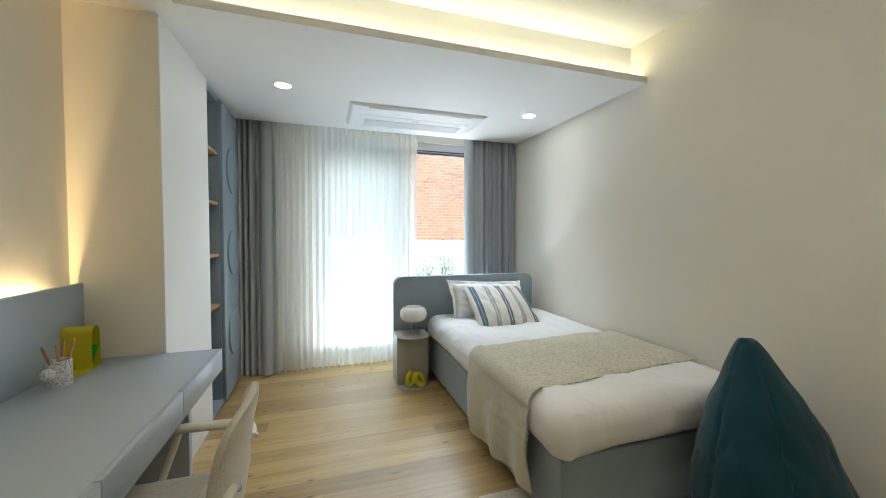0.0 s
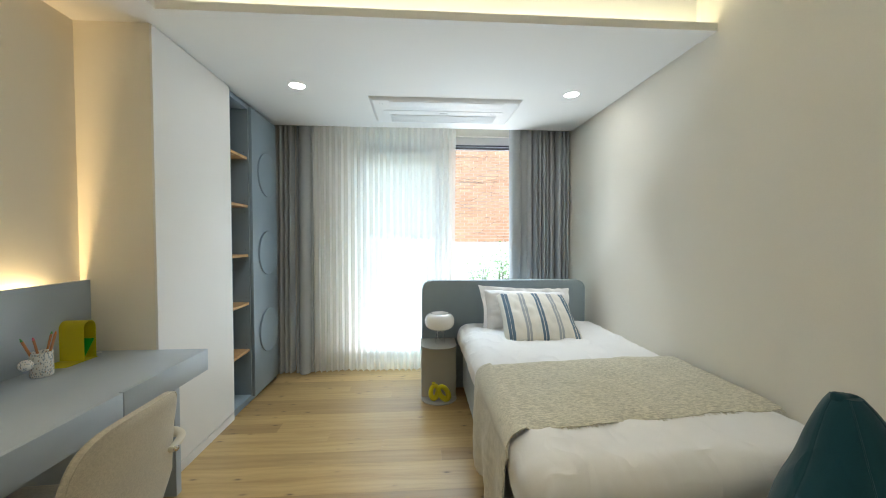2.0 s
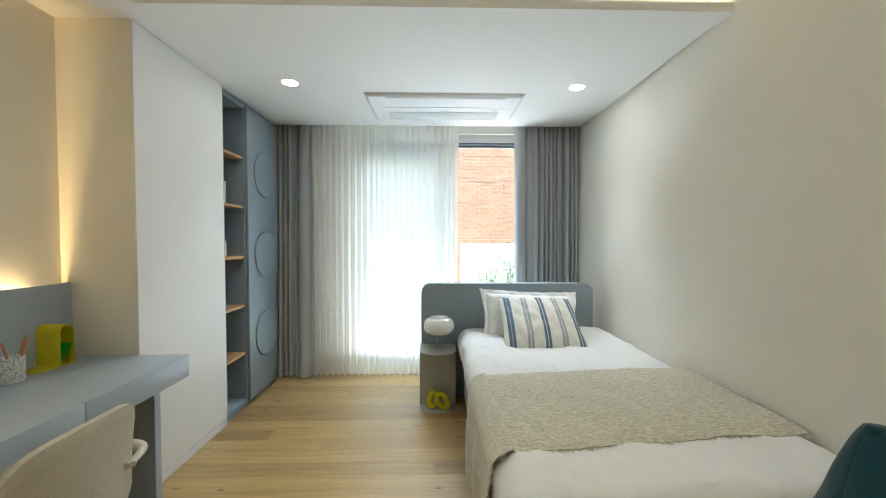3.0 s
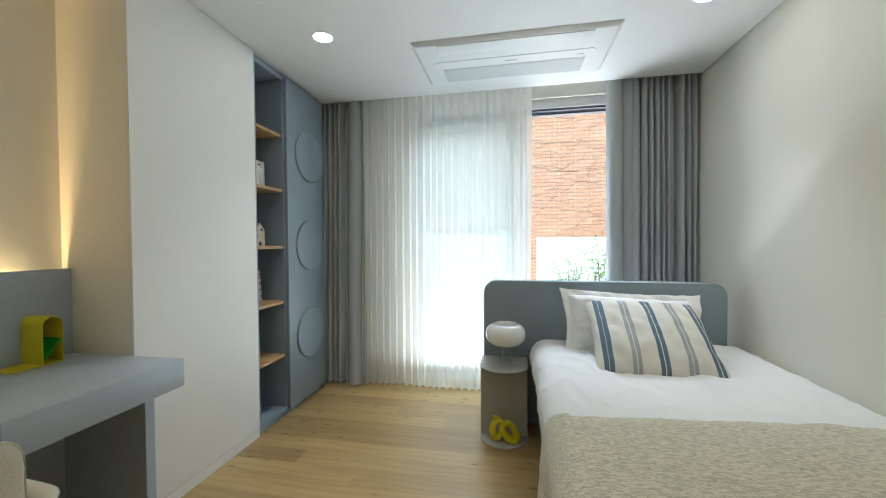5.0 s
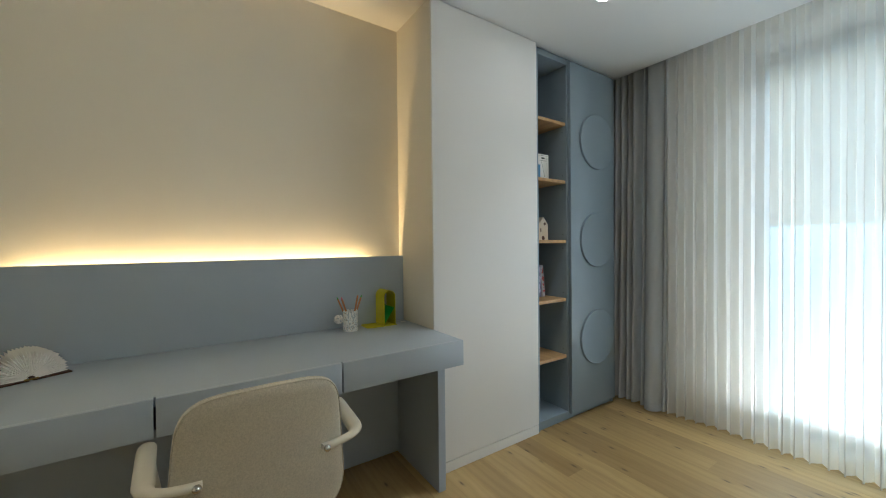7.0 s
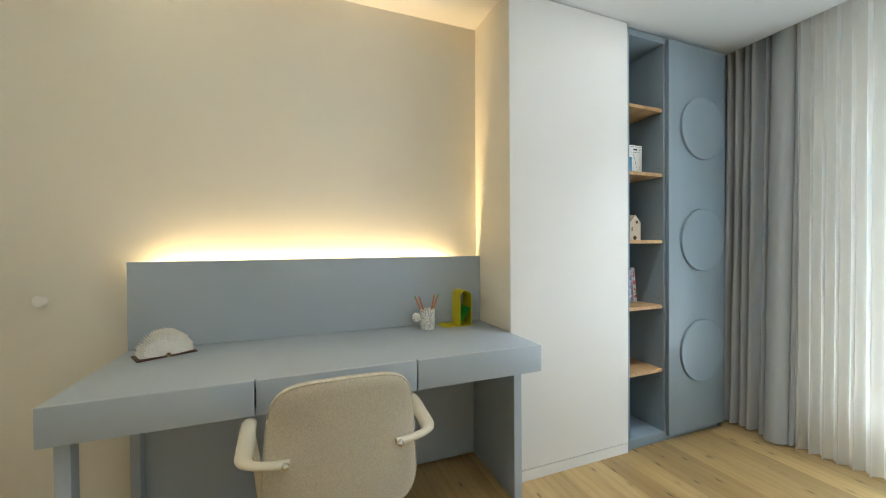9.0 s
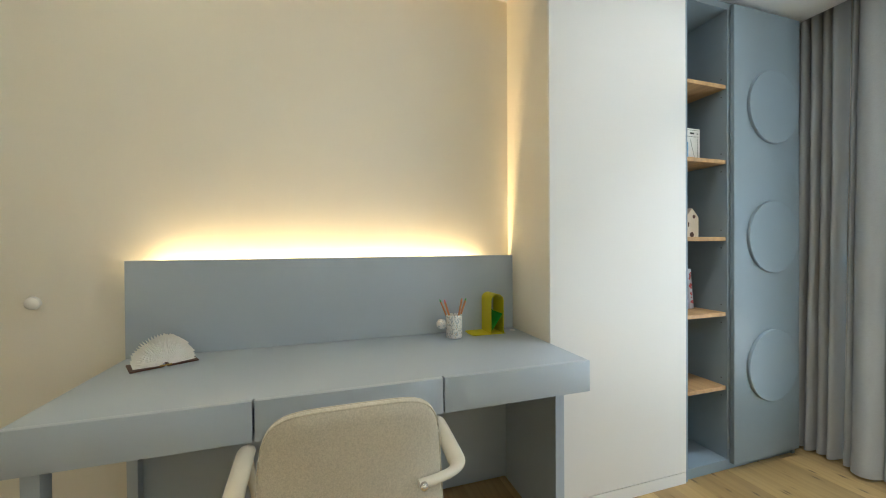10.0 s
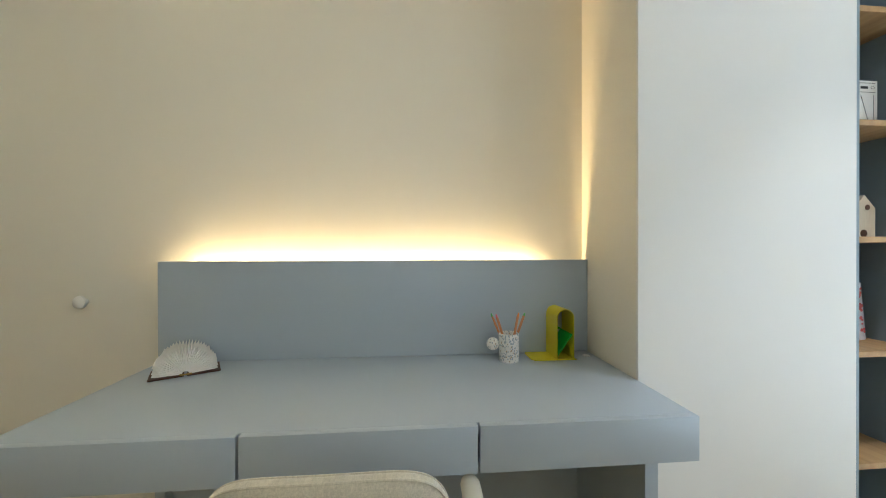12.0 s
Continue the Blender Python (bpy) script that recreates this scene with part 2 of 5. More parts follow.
PENCIL = surface("pencil_wood", (0.55, 0.23, 0.10), 0.5, 300.0, 0.1, 0.08)
PINE = surface("pale_wood", (0.66, 0.56, 0.42), 0.6, 200.0, 0.15, 0.08, scale=(1, 1, 0.15))
LED_DISC = glowing("lamp_disc", (1.0, 0.95, 0.86), 9.0)


# ---- mesh helpers ----
ROOTS = {}


def thing(name, at, label, category, group="", kind=""):
    """An empty at the base of a thing; its parts are given in world coordinates."""
    ob = new(name)
    ob.location = at
    ob.empty_display_size = 0.05
    ROOTS[ob.name] = Vector(at)
    return tagged(ob, label, category, group, kind)


def finish(bm, smooth):
    bmesh.ops.recalc_face_normals(bm, faces=bm.faces)
    if smooth:
        for f in bm.faces:
            f.smooth = True
        for e in bm.edges:
            if len(e.link_faces) == 2 and e.calc_face_angle(0) > radians(38):
                e.smooth = False


def part(name, bm, material, parent, label="", smooth=True):
    finish(bm, smooth)
    root = parent
    while root.parent:
        root = root.parent
    bmesh.ops.translate(bm, verts=bm.verts, vec=-ROOTS.get(root.name, Vector((0, 0, 0))))
    me = bpy.data.meshes.new(name)
    bm.to_mesh(me)
    bm.free()
    me.materials.append(material)
    ob = new(name, me)
    ob.parent = parent
    return tagged(ob, label)


def solo(name, bm, material, label, category, group="", kind="", smooth=True, at=(0, 0, 0)):
    """A thing of one mesh."""
    finish(bm, smooth)
    bmesh.ops.translate(bm, verts=bm.verts, vec=-Vector(at))
    me = bpy.data.meshes.new(name)
    bm.to_mesh(me)
    bm.free()
    me.materials.append(material)
    ob = new(name, me)
    ob.location = at
    ROOTS[ob.name] = Vector(at)
    return tagged(ob, label, category, group, kind)


def box(x0, x1, y0, y1, z0, z1, bevel=0.0, seg=2, bm=None):
    bm = bm or bmesh.new()
    vs = [bm.verts.new((x, y, z)) for x in (x0, x1) for y in (y0, y1) for z in (z0, z1)]
    faces = [bm.faces.new([vs[i] for i in q]) for q in ((0, 1, 3, 2), (4, 6, 7, 5), (0, 4, 5, 1), (2, 3, 7, 6), (0, 2, 6, 4), (1, 5, 7, 3))]
    if bevel:
        edges = list({e for f in faces for e in f.edges})
        bmesh.ops.bevel(bm, geom=edges, offset=bevel, segments=seg, profile=0.5, affect="EDGES")
    return bm


def turned(profile, at, seg=40, bm=None, m=None):
    """A body turned round z from (radius, height) pairs."""
    bm = bm or bmesh.new()
    rings = []
    for r, z in profile:
        if r < 1e-6:
            rings.append([bm.verts.new((0, 0, z))])
        else:
            rings.append([bm.verts.new((r * math.cos(k * math.tau / seg), r * math.sin(k * math.tau / seg), z)) for k in range(seg)])
    made = [v for ring in rings for v in ring]
    for a, b in zip(rings, rings[1:]):
        for k in range(seg):
            q = [a[k % len(a)], a[(k + 1) % len(a)], b[(k + 1) % len(b)], b[k % len(b)]]
            q = list(dict.fromkeys(q))
            if len(q) > 2:
                bm.faces.new(q)
    t = Matrix.Translation(at) @ (m or Matrix())
    bmesh.ops.transform(bm, matrix=t, verts=made)
    return bm


def tube(points, radius, seg=10, bm=None, closed=False, flat=1.0, up=(0, 0, 1), radii=None):
    """A rod along points; flat squeezes it along the up axis."""
    bm = bm or bmesh.new()
    pts = [Vector(p) for p in points]
    n = len(pts)
    rings = []
    for i, p in enumerate(pts):
        a = pts[i - 1] if (i or closed) else p
        b = pts[(i + 1) % n] if (i < n - 1 or closed) else p
        d = (b - a).normalized()
        ref = Vector(up) if abs(d.dot(Vector(up))) < 0.95 else Vector((1, 0, 0.01))
        s = d.cross(ref).normalized()
        u = s.cross(d).normalized()
        r = radii[i] if radii else radius
        rings.append([bm.verts.new(p + s * r * math.cos(k * math.tau / seg) + u * r * flat * math.sin(k * math.tau / seg)) for k in range(seg)])
    pairs = list(zip(rings, rings[1:])) + ([(rings[-1], rings[0])] if closed else [])
    for a, b in pairs:
        for k in range(seg):
            bm.faces.new((a[k], a[(k + 1) % seg], b[(k + 1) % seg], b[k]))
    if not closed:
        bm.faces.new(rings[0][::-1]), bm.faces.new(rings[-1])
    return bm


def smooth_line(points, steps=6):
    """Catmull-Rom points through a few given ones."""
    p = [Vector(q) for q in points]
    p = [2 * p[0] - p[1]] + p + [2 * p[-1] - p[-2]]
    out = []
    for a, b, c, d in zip(p, p[1:], p[2:], p[3:]):
        for k in range(steps):
            t = k / steps
            out.append(0.5 * (2 * b + (c - a) * t + (2 * a - 5 * b + 4 * c - d) * t * t + (3 * b - a - 3 * c + d) * t ** 3))
    return out + [p[-2]]


def sheet(f, nu, nv, thick=0.0, bm=None):
    """A grid of points f(u, v), u and v from 0 to 1, given thickness."""
    bm = bm or bmesh.new()
    g = [[bm.verts.new(f(i / nu, j / nv)) for j in range(nv + 1)] for i in range(nu + 1)]
    fs = [bm.faces.new((g[i][j], g[i + 1][j], g[i + 1][j + 1], g[i][j + 1])) for i in range(nu) for j in range(nv)]
    if thick:
        bm.normal_update()
        bmesh.ops.solidify(bm, geom=fs, thickness=thick)
    return bm


def soft_box(x0, x1, y0, y1, z0, z1, r, n=20, ripple=0.0, freq=3.0, seed=0.0, shape=None):
    """An upholstered block with rounded, slightly uneven sides."""
    bm = bmesh.new()
    bmesh.ops.create_cube(bm, size=2.0)
    bmesh.ops.subdivide_edges(bm, edges=bm.edges, cuts=n, use_grid_fill=True)
    c = Vector(((x0 + x1) / 2, (y0 + y1) / 2, (z0 + z1) / 2))
    h = Vector(((x1 - x0) / 2, (y1 - y0) / 2, (z1 - z0) / 2))
    for v in bm.verts:
        p = Vector([math.copysign(abs(a) ** 0.75, a) * b for a, b in zip(v.co, h)])
        q = Vector([max(-b + r, min(b - r, a)) for a, b in zip(p, h)])
        d = p - q
        if d.length > 1e-9:
            d = d.normalized()
            p = q + d * r
        else:
            d = Vector((0, 0, 0))
        w = c + p
        if ripple:
            w += d * ripple * (noise.noise(w * freq + Vector((seed, 0, 0))) + 0.5 * noise.noise(w * freq * 2.7 + Vector((0, seed, 0))))
        v.co = shape(w) if shape else w
    return bm


def rounded_plate(points, z0, z1, bevel=0.0):
    """A flat plate from a plan outline."""
    bm = bmesh.new()
    lo = [bm.verts.new((x, y, z0)) for x, y in points]
    hi = [bm.verts.new((x, y, z1)) for x, y in points]
    n = len(points)
    bm.faces.new(lo[::-1])
    top = bm.faces.new(hi)
    for k in range(n):
        bm.faces.new((lo[k], lo[(k + 1) % n], hi[(k + 1) % n], hi[k]))
    if bevel:
        bmesh.ops.bevel(bm, geom=list(top.edges), offset=bevel, segments=2, profile=0.5, affect="EDGES")
    return bm


def structure(name, bm, material, label="", smooth=False):
    return solo(name, bm, material, label, "", "", "structure", smooth)

# ---- the room ----
XL, XR, YB, YW, ZC, ZU = -0.846, 2.395, -0.75, 4.30, 2.38, 2.68
XP, YP, YC = -0.478, 2.455, 3.207       # closet face, nook return, cabinet start
LIP_X, LIP_Y, COVE_X, COVE_Y = -0.38, 2.335, -0.58, 2.483

structure("subfloor", box(XL - 0.2, XR + 0.2, YB - 0.2, YW + 0.35, -0.16, -0.012), DARK)
structure("wall_west", box(XL - 0.15, XL, YB, YW, 0, 2.9), WALL)
structure("wall_east", box(XR, XR + 0.15, YB, YW + 0.3, 0, 2.9), WALL)
structure("wall_back", box(XL - 0.15, XR + 0.15, YB - 0.15, YB, 0, 2.9), WALL)
# window wall round one wide opening
WX0, WX1, WZ1 = 0.20, 2.20, 2.36
bm = box(XL - 0.15, WX0, YW, YW + 0.3, 0, 2.9)
box(WX1, XR, YW, YW + 0.3, 0, 2.9, bm=bm)
box(WX0, WX1, YW, YW + 0.3, WZ1, 2.9, bm=bm)
structure("wall_north", bm, WALL)
# closet block beside the desk: nook return, flush front, base with a fine groove, shadow gap at the top
structure("wall_nook", box(XL, XP - 0.012, YP, YC - 0.002, 0, ZC), WALL)
structure("closet_front", box(XP - 0.012, XP, YP, YC - 0.002, 0.057, ZC - 0.005, 0.001, 1), WHITE_PANEL)
structure("baseboard", box(XP - 0.012, XP, YP, YC - 0.002, 0.0, 0.053, 0.001, 1), WHITE_PANEL)
# ceilings
structure("ceiling_upper", box(XL, XR, YB, YW, ZU, ZU + 0.12), CEILING)
bm = box(XL, XR, COVE_Y, 4.105, ZC + 0.012, ZU)                      # bulk above the window side
box(XL, COVE_X, YB, COVE_Y, ZC + 0.012, ZU, bm=bm)                   # bulk above the desk
structure("ceiling_bulkhead", bm, CEILING)
structure("ceiling_soffit", box(XL, XR - 0.010, COVE_Y - 0.03, 4.105, ZC, ZC + 0.0118), CEILING)   # short of the wall by a shadow gap
structure("ceiling_trough", box(XL, XR, LIP_Y, COVE_Y - 0.0301, ZC, ZC + 0.0118), CEILING)
structure("ceiling_desk_soffit", box(XL, LIP_X, YB, LIP_Y - 0.0001, ZC, ZC + 0.0118), CEILING)
bm = box(LIP_X, XR, LIP_Y, LIP_Y + 0.012, ZC + 0.012, ZC + 0.042)
box(LIP_X - 0.012, LIP_X, YB, LIP_Y + 0.012, ZC + 0.012, ZC + 0.042, bm=bm)
structure("ceiling_lip", bm, CEILING)
structure("curtain_pocket", box(XL, XR, 4.105, YW, 2.55, 2.66), CEILING)


def window_unit():
    w = thing("window_1", (1.2, YW + 0.1, 0), "wide sliding window with a grey metal frame, one side slid open", "window", kind="structure")
    y0, y1 = YW + 0.03, YW + 0.16
    bm = box(WX0, WX1, y0, y1, 2.285, WZ1, 0.003)
    box(WX0, WX0 + 0.045, y0, y1, 0.0, 2.285, 0.003, bm=bm)
    box(WX1 - 0.045, WX1, y0, y1, 0.0, 2.285, 0.003, bm=bm)
    box(WX0, WX1, y0, y1, 0.0, 0.035, 0.003, bm=bm)
    part("window_frame", bm, PALE_FRAME, w, "pale grey metal frame")
    bm = box(WX0 + 0.045, WX1 - 0.045, y0 + 0.012, y1 - 0.02, 2.268, 2.2848)
    box(WX0 + 0.045, WX1 - 0.045, y0 + 0.05, y1 - 0.03, 2.248, 2.2678, bm=bm)
    part("head_track", bm, GREY_FRAME, w, "grey sliding track")
    part("track_groove", box(WX0 + 0.046, WX1 - 0.046, y0 + 0.008, y0 + 0.0118, 2.269, 2.276), DARK, w, "black groove")
    part("track_groove", box(WX0 + 0.046, WX1 - 0.046, y0 + 0.044, y0 + 0.0498, 2.247, 2.255), DARK, w, "black groove")
    bm = box(WX0 + 0.045, WX1 - 0.045, y0 + 0.02, y1 - 0.03, 0.035, 0.05)
    part("sill_track", bm, GREY_FRAME, w)
    ys = YW + 0.055
    bm = box(0.25, 0.30, ys, ys + 0.04, 0.05, 2.262, 0.003)
    box(1.022, 1.085, ys, ys + 0.04, 0.05, 2.262, 0.003, bm=bm)
    box(0.30, 1.022, ys, ys + 0.04, 2.19, 2.262, 0.003, bm=bm)
    box(0.30, 1.022, ys, ys + 0.04, 0.05, 0.12, 0.003, bm=bm)
    sash = part("sash", bm, GREY_FRAME, w, "grey sliding sash")
    g = part("pane", box(0.295, 1.03, ys + 0.016, ys + 0.022, 0.115, 2.195), TINTED, sash, "blue tinted glass pane")
    g.visible_shadow = False
    bm = box(1.088, 1.172, ys + 0.045, ys + 0.085, 0.05, 2.235, 0.003)
    part("second_stile", bm, PALE_FRAME, w)
    part("gasket", box(1.1725, 1.186, ys + 0.04, ys + 0.088, 0.05, 2.235), DARK, w, "black rubber edge")


window_unit()


def hung(name, f, n, nv, z0, z1, thick, material, label, at):
    """A cloth from f(u, v), with its turned hem and heading tape."""
    bm = sheet(f, n, nv)
    if thick:
        back = [v for v in bmesh.ops.duplicate(bm, geom=bm.verts[:] + bm.edges[:] + bm.faces[:])["geom"] if isinstance(v, bmesh.types.BMVert)]
        bmesh.ops.translate(bm, verts=back, vec=(0, thick, 0))
    hem = sheet(lambda u, v: Vector(f(u, 0.0 if v < 0.5 else 0.075 / (z1 - z0))) + Vector((0, -0.0025, 0.001)), n, 1)
    head = sheet(lambda u, v: Vector(f(u, 1.0 if v > 0.5 else 1 - 0.08 / (z1 - z0))) + Vector((0, -0.0025, 0)), n, 1)
    c = thing(name, at, label, "curtain", "drapes at the window" if name == "drape" else "")
    cloth = part("cloth", bm, material, c)
    part("hem", hem, material, cloth)
    part("heading_tape", head, material, cloth)
    return c


def drape(x0, y, columns, label, seed, lean=0.05):
    """A heavy cloth gathered into uneven rounded columns, each (width, depth); it swings a little out from the track towards the floor."""
    z0, z1, per = 0.012, 2.53, 14
    starts = [x0]
    for w, d in columns:
        starts.append(starts[-1] + w)

    def f(u, v):
        s = u * len(columns)
        k = min(len(columns) - 1, int(s))
        p = s - k
        w, d = columns[k]
        low = 1 - v
        sway = [0.012 * low * noise.noise(Vector((q * 1.7, seed, v * 1.3))) for q in (k, k + 1)]
        if k == 0:
            sway[0] *= 0.3
        x = starts[k] + sway[0] + (w + sway[1] - sway[0]) * (p - 0.055 * math.sin(math.tau * p))
        swell = d * (1 + 0.30 * noise.noise(Vector((k * 2.3, seed + 4.0, v * 1.1))))
        yy = y - lean * low - swell * max(0.0, 1 - (2 * p - 1) ** 2) ** 0.8
        yy += 0.004 * noise.noise(Vector((x * 22, v * 5, seed))) + 0.0015 * noise.noise(Vector((x * 60, v * 30, seed)))
        return (x, yy, z0 + (z1 - z0) * v)

    return hung("drape", f, per * len(columns), 36, z0, z1, 0.003, DRAPE, label, (x0, y, z0))


def sheer(x0, x1, y, waves, label, seed):
    """A light voile in soft even pleats that open towards the floor."""
    z0, z1 = 0.0025, 2.53

    def f(u, v):
        low = 1 - v
        a = (u * waves + 0.34 * noise.noise(Vector((u * waves * 0.45, seed, 0.3))) + 0.10 * low * noise.noise(Vector((u * waves * 0.6, seed, v * 2)))) * math.tau
        amp = (0.014 + 0.016 * low) * (1 + 0.45 * noise.noise(Vector((u * waves * 0.4, seed + 3.1, v * 0.5))))
        x = x0 + (x1 - x0) * u + 0.010 * math.sin(2 * a) * (0.5 + 0.5 * low)
        drift = 0.02 * low * noise.noise(Vector((u * 6, seed + 8.0, 0.4)))
        if u > 0.9:
            x += 0.022 * (u - 0.9) * 10 * (v - 0.45)
        return (x, y - 0.012 * low + amp * math.sin(a) + drift, z0 + (z1 - z0) * v + (0.003 * math.sin(a) if v == 0 else 0))

    return hung("sheer_curtain", f, int(waves * 16), 24, z0, z1, 0.0, SHEER, label, ((x0 + x1) / 2, y, z0))


drape(-0.70, 4.215, [(0.06, 0.08), (0.05, 0.08), (0.045, 0.09), (0.05, 0.085), (0.042, 0.09), (0.05, 0.08), (0.045, 0.09)], "blue-grey cloth drape in narrow folds beside the cabinet", 1.0)
drape(-0.330, 4.192, [(0.025, 0.035), (0.115, 0.075), (0.02, 0.02)], "blue-grey cloth drape edge hanging flat before the sheer", 2.2, 0.085)
drape(1.765, 4.195, [(0.115, 0.075), (0.085, 0.012)], "blue-grey cloth drape edge hanging flat beside the open window", 4.1)
drape(1.935, 4.225, [(0.075, 0.06), (0.040, 0.095), (0.046, 0.085), (0.036, 0.09), (0.034, 0.08), (0.048, 0.09), (0.034, 0.018), (0.055, 0.095), (0.040, 0.08), (0.040, 0.085)], "blue-grey cloth drape in deep folds behind the bed", 5.0)
sheer(-0.21, 1.205, 4.158, 24.0, "white translucent sheer curtain in soft folds reaching the floor", 9.0)


# ---- cabinet ----
def cabinet():
    c = thing("cabinet", (-0.67, 3.6, 0), "tall blue-grey cabinet with open oak shelves and one disc-decorated door", "cabinet")
    xf = -0.485
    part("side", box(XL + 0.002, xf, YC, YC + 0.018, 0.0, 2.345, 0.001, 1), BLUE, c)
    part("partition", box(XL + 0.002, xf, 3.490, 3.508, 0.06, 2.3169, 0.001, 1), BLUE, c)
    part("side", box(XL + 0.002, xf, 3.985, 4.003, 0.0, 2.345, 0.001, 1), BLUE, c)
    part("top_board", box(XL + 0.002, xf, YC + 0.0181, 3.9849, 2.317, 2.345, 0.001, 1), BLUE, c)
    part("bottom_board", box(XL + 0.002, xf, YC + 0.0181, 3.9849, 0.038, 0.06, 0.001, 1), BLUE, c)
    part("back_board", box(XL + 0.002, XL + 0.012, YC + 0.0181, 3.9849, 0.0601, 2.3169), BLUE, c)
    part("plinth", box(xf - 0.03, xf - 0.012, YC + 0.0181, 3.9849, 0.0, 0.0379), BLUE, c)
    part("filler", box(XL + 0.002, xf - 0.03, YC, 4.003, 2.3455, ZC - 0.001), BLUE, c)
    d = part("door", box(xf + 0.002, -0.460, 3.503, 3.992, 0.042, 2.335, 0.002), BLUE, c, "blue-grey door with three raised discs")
    for z in (1.850, 1.182, 0.517):
        prof = [(0.0, 0.0), (0.186, 0.0), (0.186, 0.0115), (0.1835, 0.014), (0.0, 0.014)]
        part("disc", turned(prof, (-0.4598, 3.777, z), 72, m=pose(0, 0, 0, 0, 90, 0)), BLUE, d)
    for z in (1.945, 1.569, 1.182, 0.802, 0.430):
        part("shelf", box(XL + 0.0125, -0.492, YC + 0.0185, 3.4895, z - 0.020, z, 0.001, 1), SHELF_OAK, c, "oak shelf board")
        for dz in (0.035, -0.055):
            part("peg_hole", turned([(0, 0), (0.003, 0), (0.003, 0.0006), (0, 0.0006)], (-0.515, 3.4899, z + dz), 8, m=pose(0, 0, 0, 90, 0, 0)), DARK, c)
    return c


cabinet()


# ---- desk ----
DX, DY0, DY1 = -0.236, 0.865, 2.4535


def desk():
    d = thing("desk", (-0.55, 1.66, 0), "grey-blue lacquered desk with three drawers and a tall back panel", "desk")
    part("tabletop", box(XL + 0.001, DX - 0.0195, DY0, DY1, 0.712, 0.7395, 0.0015), DESK_BLUE, d)
    bm = box(-0.80, DX - 0.022, DY0, DY0 + 0.018, 0.632, 0.7119)
    box(-0.80, DX - 0.022, DY1 - 0.018, DY1, 0.632, 0.7119, bm=bm)
    box(-0.80, DX - 0.022, DY0 + 0.0181, DY1 - 0.0181, 0.632, 0.646, bm=bm)
    part("drawer_case", bm, DESK_BLUE, d)
    for a, b in ((DY0, 1.381), (1.387, 1.911), (1.917, DY1)):
        part("drawer_front", box(DX - 0.019, DX, a, b, 0.631, 0.7398, 0.0015), DESK_BLUE, d)
    part("side_panel", box(-0.835, -0.375, 2.408, 2.447, 0.001, 0.6315, 0.001, 1), DESK_BLUE, d)
    part("leg", box(-0.318, -0.276, 0.884, 0.921, 0.001, 0.6315, 0.0015), DESK_BLUE, d)
    part("leg", box(-0.800, -0.748, 0.884, 0.918, 0.001, 0.6315, 0.0015), DESK_BLUE, d)
    part("modesty_panel", box(-0.805, -0.787, 0.9185, 2.4075, 0.012, 0.6315), DESK_BLUE, d)
    part("back_panel", box(-0.818, -0.796, DY0, DY1, 0.740, 1.100, 0.0012, 1), DESK_BLUE, d, "tall grey-blue back panel")
    part("led_profile", box(-0.8445, -0.821, 0.90, 2.43, 0.974, 0.986), PLASTIC, d, "led strip holder behind the panel")
    part("cable_cap", turned([(0, 0), (0.014, 0), (0.013, 0.003), (0, 0.004)], (-0.736, 2.418, 0.7396), 20), PLASTIC, d, "white round cable cap")
    return d


desk()


